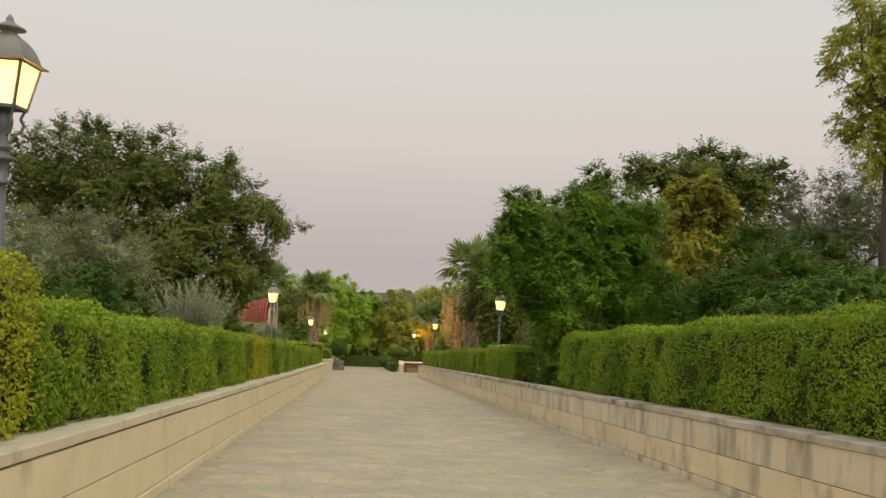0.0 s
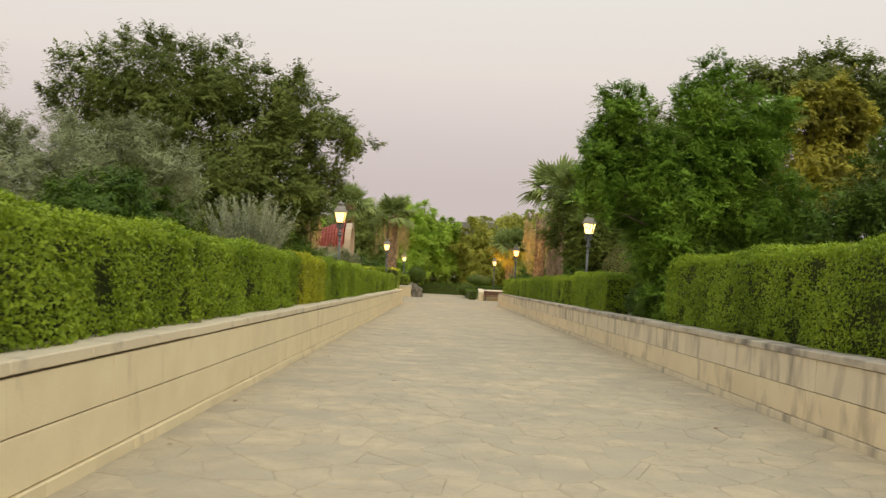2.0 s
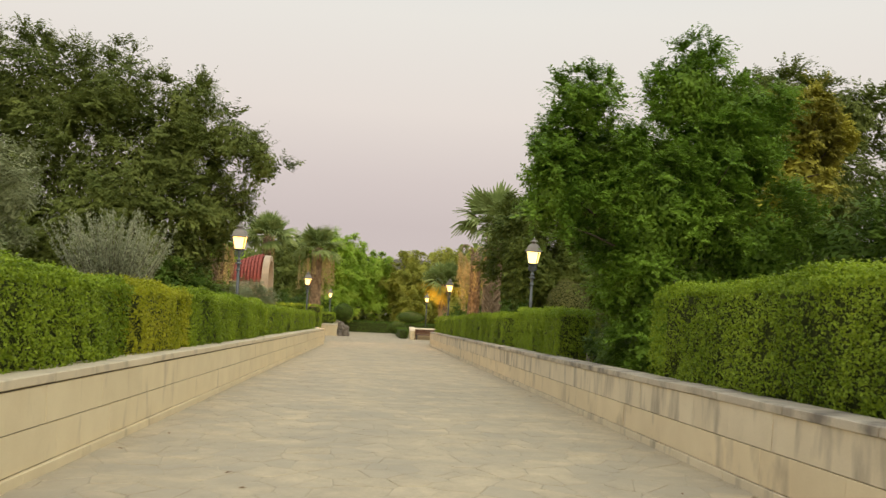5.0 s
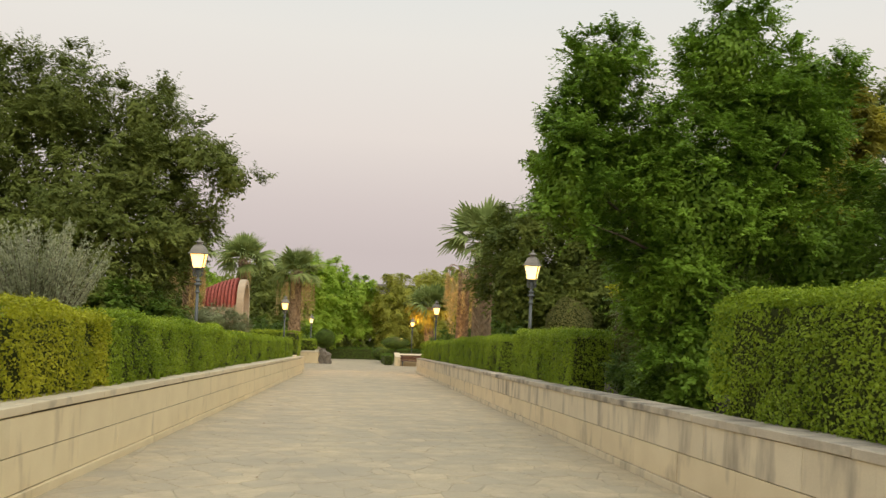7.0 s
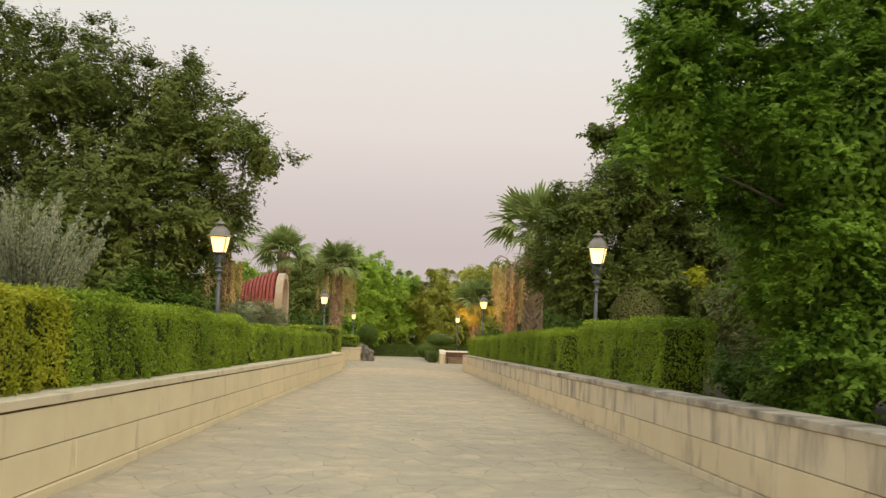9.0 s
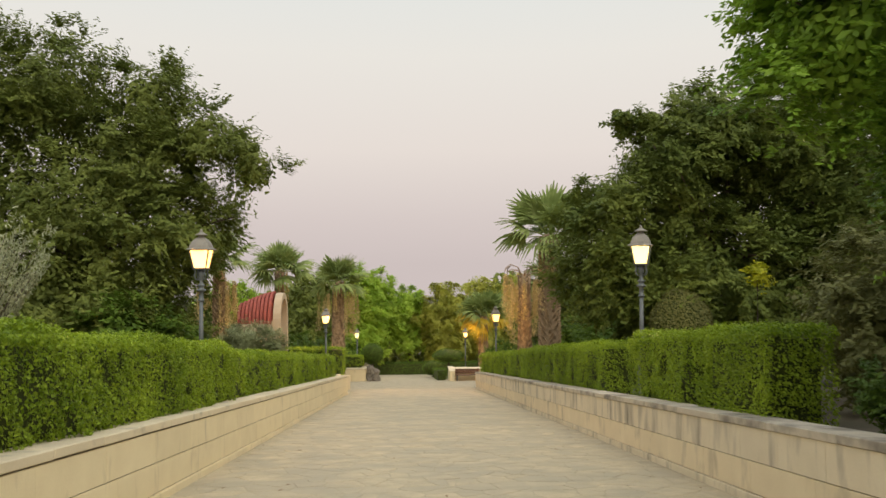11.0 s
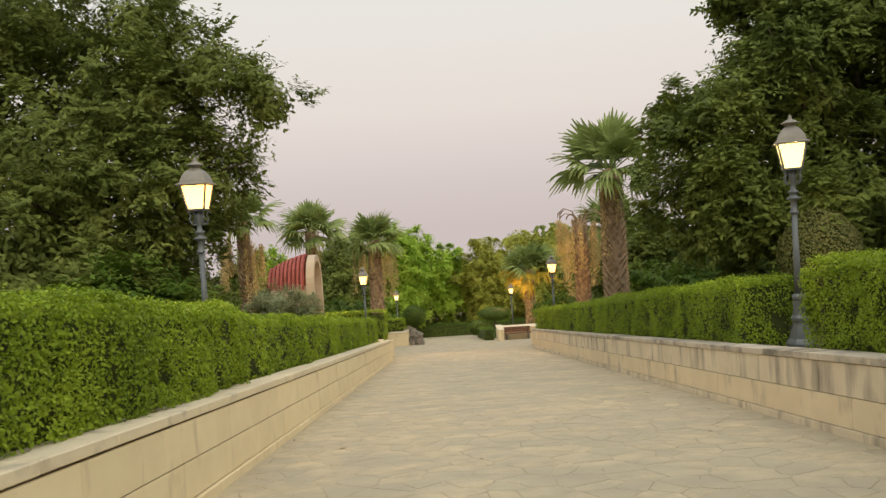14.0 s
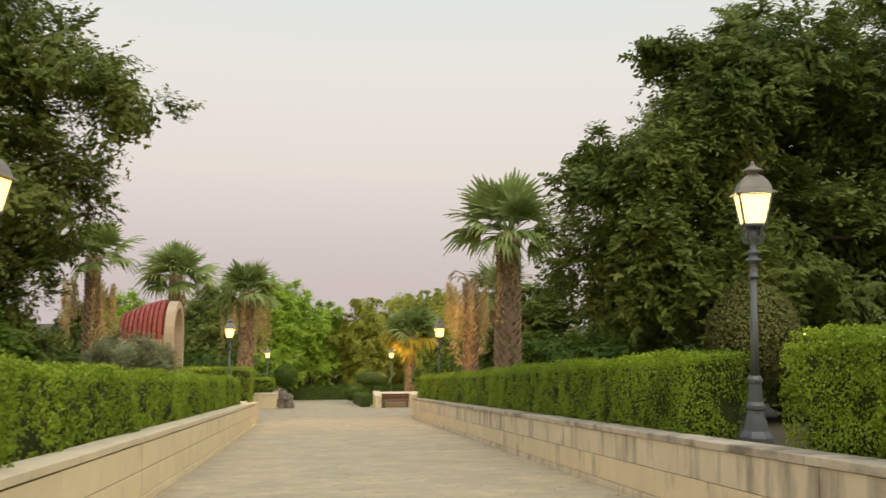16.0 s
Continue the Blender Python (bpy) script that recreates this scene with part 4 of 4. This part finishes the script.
    v, f = lathe([(0.07, h + 0.590), (0.055, h + 0.615), (0.06, h + 0.625), (0.125, h + 0.640), (0.12, h + 0.650), (0.06, h + 0.680), (0.025, h + 0.705), (0.03, h + 0.720), (0.008, h + 0.760)], 14)
    part("finial", mesh_of("finial", v, f, M_ROOFIRON, True), t)
    lamp = new("lantern_light", bpy.data.lights.new("lantern_light", "POINT"))
    lamp.data.energy, lamp.data.color, lamp.data.shadow_soft_size = watts, colour, 0.08
    lamp.parent = t
    lamp.matrix_basis = Matrix.Translation((0, 0, h + 0.22))
    return t


GLASS_MID = 3.44       # height of the glass's middle above the paving
WARM, PALE = (1.0, 0.56, 0.20), (1.0, 0.78, 0.38)
LAMP_LABEL = "lit cast-iron lamp post with a four-sided lantern"
for x, y, glass, colour in ((-2.91, 6.35, M_GLOW_W, WARM), (-3.2, 28.1, M_GLOW_W, WARM), (5.27, 27.8, M_GLOW_Y, PALE), (-3.15, 49.6, M_GLOW_W, WARM), (5.0, 49.4, M_GLOW_W, WARM), (-3.2, 72.6, M_GLOW_Y, PALE), (5.4, 73.7, M_GLOW_W, WARM), (9.95, 64.4, M_GLOW_W, WARM), (-2.1, 101.0, M_GLOW_Y, PALE), (5.9, 97.5, M_GLOW_Y, PALE), (7.0, 103.0, M_GLOW_Y, PALE)):
    foot = (soil(x, y) if y > 52 else bed(y)) - ground(y)
    lamp_post(x, y, ground(y) + foot, GLASS_MID - (0.09 if y < 10 else 0.18) - foot, glass, colour, 85 if y < 40 else 280, LAMP_LABEL, -21 if x > 5.2 and y < 40 else 0)


# ---- pavilion ----
def pavilion():
    x1, y0, y1, spring = -6.2, 54.3, 57.0, -3.4
    base = soil(-6.5, 55) - 0.1
    ym, rad = (y0 + y1) / 2, (y1 - y0) / 2
    t = thing("pavilion", x1, ym, base, "small pavilion with a red tiled vault and stone arch", "pavilion")
    L = 2.35
    rise = 1.65

    def arc(r_out, n=18):
        return [(-r_out * math.cos(math.pi * k / n), (r_out / rad) * rise * math.sin(math.pi * k / n)) for k in range(n + 1)]

    # stone arch ring with its legs
    outer, inner = arc(rad), arc(rad - 0.26)
    prof = [(outer[0][0], base - spring)] + outer + [(outer[-1][0], base - spring)]
    prof_in = [(inner[0][0], base - spring)] + inner + [(inner[-1][0], base - spring)]
    verts, faces = [], []
    for (yo, zo), (yi, zi) in zip(prof, prof_in):
        for xx in (0.1, -0.3):
            verts += [(xx, yo, spring + zo - base), (xx, yi, spring + zi - base)]
    for k in range(len(prof) - 1):
        a, b = 4 * k, 4 * k + 4
        faces += [(a, b, b + 1, a + 1), (a + 2, a + 3, b + 3, b + 2), (a, a + 2, b + 2, b), (a + 1, b + 1, b + 3, a + 3)]
    part("stone_arch", mesh_of("stone_arch", verts, faces, M_ARCH), t)
    for y in (-rad + 0.1, rad - 0.1):
        part("side_wall", bm_mesh("side_wall", box_bm(-L, -0.42, y - 0.12, y + 0.12, -0.2, spring - base), M_ARCH), t)
    # vault and its rows of tiles
    verts, faces = [], []
    shell = arc(rad - 0.05, 24)
    def narrow(xx):
        return 1 - 0.42 * max(0.0, (-xx - 0.4) / (L - 0.4)) ** 1.4

    steps = [-0.40 - (L - 0.40) * k / 6 for k in range(7)]
    for (yy, zz) in shell:
        verts += [(xx, yy * narrow(xx), spring + zz * narrow(xx) - base) for xx in steps]
    faces = [(7 * k + j, 7 * k + j + 1, 7 * k + j + 8, 7 * k + j + 7) for k in range(24) for j in range(6)]
    vault = part("vault", mesh_of("vault", verts, faces, M_TILE), t)
    ribs = arc(rad + 0.02, 14)
    for i in range(9):
        xx = -0.5 - i * 0.215
        v, f = [], []
        for (ya, za), (yb, zb) in zip(ribs, ribs[1:]):
            n = narrow(xx)
            p, q = Vector((xx, ya * n, spring + za * n - base)), Vector((xx, yb * n, spring + zb * n - base))
            bar(v, f, p, q + (q - p) * 0.12, 0.065)
        part("roof_rib", mesh_of("roof_rib", v, f, M_TILE), vault)
    for i in range(1, 14):
        a = math.pi * i / 14
        v, f = [], []
        ends = [Vector((xx, -(rad + 0.03) * math.cos(a) * narrow(xx), spring + rise * 1.03 * math.sin(a) * narrow(xx) - base)) for xx in (-0.42, -1.4, -L)]
        bar(v, f, ends[0], ends[1], 0.035)
        bar(v, f, ends[1], ends[2], 0.035)
        part("tile_row", mesh_of("tile_row", v, f, M_TILE), vault)


pavilion()


# ---- foot of the ramp ----
def planter(x0, x1, y0, y1, h, label):
    g = ground((y0 + y1) / 2)
    t = thing("stone_planter", (x0 + x1) / 2, (y0 + y1) / 2, g, label, "planter")
    hx, hy = (x1 - x0) / 2, (y1 - y0) / 2
    part("body", bm_mesh("body", box_bm(-hx, hx, -hy, hy, -0.4, h - 0.08, 0, 0.01), M_BLOCK_L), t)
    part("coping", bm_mesh("coping", box_bm(-hx - 0.03, hx + 0.03, -hy - 0.03, hy + 0.03, h - 0.08, h, 0, 0.012), M_COPE_L), t)
    return t


planter(-4.6, -2.2, 66.5, 71.0, 1.18, "pale stone planter at the foot of the wall")
planter(3.6, 3.95, 64.2, 66.4, 0.85, "pale stone end block beside the bench")
planter(3.95, 7.0, 65.2, 66.4, 0.85, "pale low stone wall behind the bench")


def bench():
    t = thing("bench", 4.85, 64.85, ground(64.85), "brown slatted wooden bench against the stone wall", "bench")
    for i in range(4):
        part("seat_slat", bm_mesh("seat_slat", box_bm(-0.85, 0.85, -0.26 + 0.12 * i, -0.16 + 0.12 * i, 0.40, 0.44, 0, 0.006), M_BENCH), t)
    for i in range(3):
        part("back_slat", bm_mesh("back_slat", box_bm(-0.85, 0.85, 0.24, 0.27, 0.48 + 0.11 * i, 0.57 + 0.11 * i, 0, 0.006), M_BENCH), t)
    for x in (-0.7, 0.7):
        part("leg", bm_mesh("leg", box_bm(x - 0.04, x + 0.04, -0.22, 0.24, -0.05, 0.40, 0, 0.006), M_IRON), t)
        part("back_post", bm_mesh("back_post", box_bm(x - 0.03, x + 0.03, 0.275, 0.31, 0.0, 0.8, 0, 0.005), M_IRON), t)


bench()


def rocks():
    rng = random.Random(9)
    for i in range(9):
        bm = bmesh.new()
        bmesh.ops.create_icosphere(bm, subdivisions=3, radius=1)
        for v in bm.verts:
            q = v.co + Vector((i * 7, 0, 0))
            v.co *= 1 + 0.55 * noise.noise(q * 1.2) + 0.25 * noise.noise(q * 3.5)
        s = rng.uniform(0.17, 0.25)
        row = i // 3
        x, y = -1.93 + 0.24 * (i % 3) + rng.uniform(-0.06, 0.06), 66.7 + rng.uniform(-0.12, 0.12)
        o = new("rock", bm_mesh("rock", bm, M_ROCK))
        o.matrix_basis = pose(x, y, ground(y) + 0.2 + 0.36 * row - 0.16 * (i % 3) * (row > 0), 0, 0, rng.uniform(0, 360)) @ Matrix.Diagonal((s, s, s * 1.5, 1))
        tagged(o, "rough brown-grey rock piled beside the path", "rock", "rocks by the path")


rocks()


# ---- fallen leaves ----
M_LITTER = leaf_mat("withered_leaf", (0.12, 0.07, 0.03), (0.28, 0.17, 0.07), 0.1)


def fallen_leaves():
    rng = np.random.default_rng(5)
    one = leaves("fallen_leaf", np.zeros((1, 3)), np.array([[0, 0, 20.0]]), 0.10, 0.05, M_LITTER, rng)
    for i in range(26):
        near_wall = i % 3 == 0
        x = FACE_L + rng.uniform(0.06, 0.25) if near_wall else rng.uniform(-1.5, 3.9)
        if i % 6 == 0:
            x = FACE_R - rng.uniform(0.06, 0.25)
        y = rng.uniform(4, 30)
        o = new("fallen_leaf", one)
        o.matrix_basis = pose(x, y, ground(y) + 0.003, 0, 0, rng.uniform(0, 360)) @ Matrix.Scale(rng.uniform(0.6, 1.1), 4)
        tagged(o, "withered brown leaf lying on the flagstones", "leaf", "fallen leaves on the ramp")


fallen_leaves()


# ---- stones of walls and paving ----
def block_mesh(name, face_dir, length, z0, z1, deep, material, gap=0.013):
    """A block with its front at x = 0 facing face_dir, from y = 0 to length, bevelled in front."""
    b, s = 0.003, face_dir
    y0, y1, a0, a1 = 0.0012, length - 0.0012, z0 + gap / 2, z1 - gap / 2
    sh = lambda y: -SLOPE * y
    front = [(0, y0 + b, a0 + b), (0, y1 - b, a0 + b), (0, y1 - b, a1 - b), (0, y0 + b, a1 - b)]
    rim = [(-s * b, y0, a0), (-s * b, y1, a0), (-s * b, y1, a1), (-s * b, y0, a1)]
    back = [(-s * deep, y, z) for _, y, z in rim]
    verts = [(x, y, z + sh(y)) for x, y, z in front + rim + back]
    faces = [(0, 1, 2, 3)]
    for k in range(4):
        n = (k + 1) % 4
        faces += [(k, n, 4 + n, 4 + k), (4 + k, 4 + n, 8 + n, 8 + k)]
    me = mesh_of(name, verts, faces, material)
    bm = bmesh.new()
    bm.from_mesh(me)
    bmesh.ops.recalc_face_normals(bm, faces=bm.faces)
    bm.to_mesh(me)
    bm.free()
    return me


def course(holder, face, s, z0, z1, length, shift, y_near, y_far, material, seed, limit, proud=0.0, name="block"):
    rng = random.Random(seed)
    one = block_mesh(name, s, length, z0, z1, 0.05, material, 0.010 if s > 0 else 0.008)
    src_v = [tuple(v.co) for v in one.vertices]
    src_f = [tuple(p.vertices) for p in one.polygons]
    verts, faces, y = [], [], y_near + shift
    made = 0
    while y + length <= y_far:
        x = face + s * (proud + rng.uniform(-0.003, 0.004))
        if y > 2.5 and made < limit:
            part(name, one, holder, at=Matrix.Translation((x, y, ground(y))))
            made += 1
        else:
            b = len(verts)
            verts += [(vx + x, vy + y, vz + ground(y)) for vx, vy, vz in src_v]
            faces += [tuple(b + i for i in f) for f in src_f]
        y += length
    if y_far - y > 0.05:
        end = block_mesh(name, s, y_far - y, z0, z1, 0.05, material)
        part(name, end, holder, at=Matrix.Translation((face + s * proud, y, ground(y))))
    if verts:
        tagged(part("far_" + name + "s", mesh_of("far_" + name + "s", verts, faces, material), holder), kind="stuff")


def coping(holder, face, s, thick, over, length, y_far, material, limit, seed):
    rng = random.Random(seed)
    x0, x1 = sorted((face + s * over, face - s * 0.36))
    one = bm_mesh("coping_slab", box_bm(x0, x1, 0.003, length - 0.003, COPE - thick, COPE, SLOPE, 0.008), material)
    y, made, verts, faces = WALL_Y0, 0, [], []
    while y < y_far - length + 0.01:
        dz = rng.uniform(-0.003, 0.003)
        if y > 1 and made < limit:
            part("coping_slab", one, holder, at=Matrix.Translation((0, y, ground(y) + dz)))
            made += 1
        else:
            b = len(verts)
            verts += [(v.co.x, v.co.y + y, v.co.z + ground(y)) for v in one.vertices]
            faces += [tuple(b + i for i in p.vertices) for p in one.polygons]
        y += length
    tagged(part("far_coping_slabs", mesh_of("far_coping_slabs", verts, faces, material), holder), kind="stuff")


course(wall_left, FACE_L, 1, 0.41, 0.737, 1.27, 0.0, WALL_Y0, WALL_Y1L, M_BLOCK_L, 1, 110)
course(wall_left, FACE_L, 1, 0.09, 0.41, 1.27, 0.24, WALL_Y0, WALL_Y1L, M_BLOCK_L, 2, 110)
course(wall_left, FACE_L, 1, -0.05, 0.09, 0.62, 0.2, WALL_Y0, WALL_Y1L, M_BLOCK_L, 3, 60, 0.03, "plinth_stone")
coping(wall_left, FACE_L, 1, 0.08, 0.014, 61 / 66, WALL_Y1L, M_COPE_L, 60, 4)
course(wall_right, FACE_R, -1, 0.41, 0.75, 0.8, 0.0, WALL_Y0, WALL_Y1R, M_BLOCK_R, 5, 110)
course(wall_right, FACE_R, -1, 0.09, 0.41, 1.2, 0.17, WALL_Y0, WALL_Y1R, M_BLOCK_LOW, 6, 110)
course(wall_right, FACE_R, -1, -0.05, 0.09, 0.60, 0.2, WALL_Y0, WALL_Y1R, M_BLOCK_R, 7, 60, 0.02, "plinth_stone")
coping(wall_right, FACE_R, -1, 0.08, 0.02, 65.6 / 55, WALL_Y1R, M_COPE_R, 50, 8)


def flagstones():
    """Irregular flags: cells around scattered seeds, each shrunk to leave a joint."""
    rng = random.Random(21)
    step = 0.37
    x0, x1, y0, y1 = FACE_L + 0.03, FACE_R - 0.02, -6.0, RAMP_END
    seeds, grid = [], {}
    ny, nx = int((y1 - y0) / (step * 0.8)), int((x1 - x0) / step) + 1
    for j in range(-1, ny + 2):
        for i in range(-1, nx + 1):
            p = (x0 + (i + 0.5 * (j % 2) + rng.uniform(-0.75, 0.75)) * step, y0 + (j + rng.uniform(-0.75, 0.75)) * step * 0.8)
            grid.setdefault((int(p[0] // step), int(p[1] // step)), []).append(p)
            seeds.append(p)
    verts, faces, made = [], [], 0
    for p in seeds:
        if any(q is not p and math.hypot(q[0] - p[0], q[1] - p[1]) < 0.05 and q < p for q in grid[(int(p[0] // step), int(p[1] // step))]):
            continue
        if not (x0 - 0.1 < p[0] < x1 + 0.1 and y0 < p[1] < y1):
            continue
        poly = [(p[0] - 0.8, p[1] - 0.8), (p[0] + 0.8, p[1] - 0.8), (p[0] + 0.8, p[1] + 0.8), (p[0] - 0.8, p[1] + 0.8)]
        cuts = []
        gi, gj = int(p[0] // step), int(p[1] // step)
        for a in range(gi - 3, gi + 4):
            for b in range(gj - 3, gj + 4):
                for q in grid.get((a, b), ()):
                    if q is not p and math.hypot(q[0] - p[0], q[1] - p[1]) > 0.05:
                        dx, dy = q[0] - p[0], q[1] - p[1]
                        d = math.hypot(dx, dy)
                        cuts.append((dx / d, dy / d, (dx * (p[0] + q[0]) + dy * (p[1] + q[1])) / 2 / d - 0.004))
        cuts += [(-1, 0, -x0), (1, 0, x1), (0, 1, y1)]
        for nx_, ny_, c in cuts:
            res = []
            for k in range(len(poly)):
                a, b = poly[k], poly[(k + 1) % len(poly)]
                da, db = a[0] * nx_ + a[1] * ny_ - c, b[0] * nx_ + b[1] * ny_ - c
                if da <= 0:
                    res.append(a)
                if da * db < 0:
                    s = da / (da - db)
                    res.append((a[0] + (b[0] - a[0]) * s, a[1] + (b[1] - a[1]) * s))
            poly = res
            if len(poly) < 3:
                break
        if len(poly) < 3:
            continue
        # worn corners
        worn = []
        for k in range(len(poly)):
            a, q, b = poly[k - 1], poly[k], poly[(k + 1) % len(poly)]
            ca, cb = rng.uniform(0.05, 0.16), rng.uniform(0.05, 0.16)
            worn += [(q[0] + (a[0] - q[0]) * ca, q[1] + (a[1] - q[1]) * ca), (q[0] + (b[0] - q[0]) * cb, q[1] + (b[1] - q[1]) * cb)]
        poly = worn
        cx, cy = sum(q[0] for q in poly) / len(poly), sum(q[1] for q in poly) / len(poly)
        lift = rng.uniform(-0.0015, 0.0025)
        tx, ty = rng.uniform(-0.004, 0.004), rng.uniform(-0.004, 0.004)
        n = len(poly)
        top = [(cx + (q[0] - cx) * 0.975, cy + (q[1] - cy) * 0.975) for q in poly]
        vs = [(q[0], q[1], ground(q[1]) + lift + tx * (q[0] - cx) + ty * (q[1] - cy)) for q in top] + [(q[0], q[1], ground(q[1]) - 0.006) for q in poly]
        fs = [tuple(range(n))] + [(k, n + k, n + (k + 1) % n, (k + 1) % n) for k in range(n)]
        if cy > 3.5 and made < 300:
            me = mesh_of("flagstone", [(a - cx, b - cy, c - ground(cy)) for a, b, c in vs], fs, M_FLAG)
            part("flagstone", me, paving, at=Matrix.Translation((cx, cy, ground(cy))))
            made += 1
        else:
            b = len(verts)
            verts += vs
            faces += [tuple(b + i for i in f) for f in fs]
    tagged(part("far_flagstones", mesh_of("far_flagstones", verts, faces, M_FLAG), paving), kind="stuff")


flagstones()
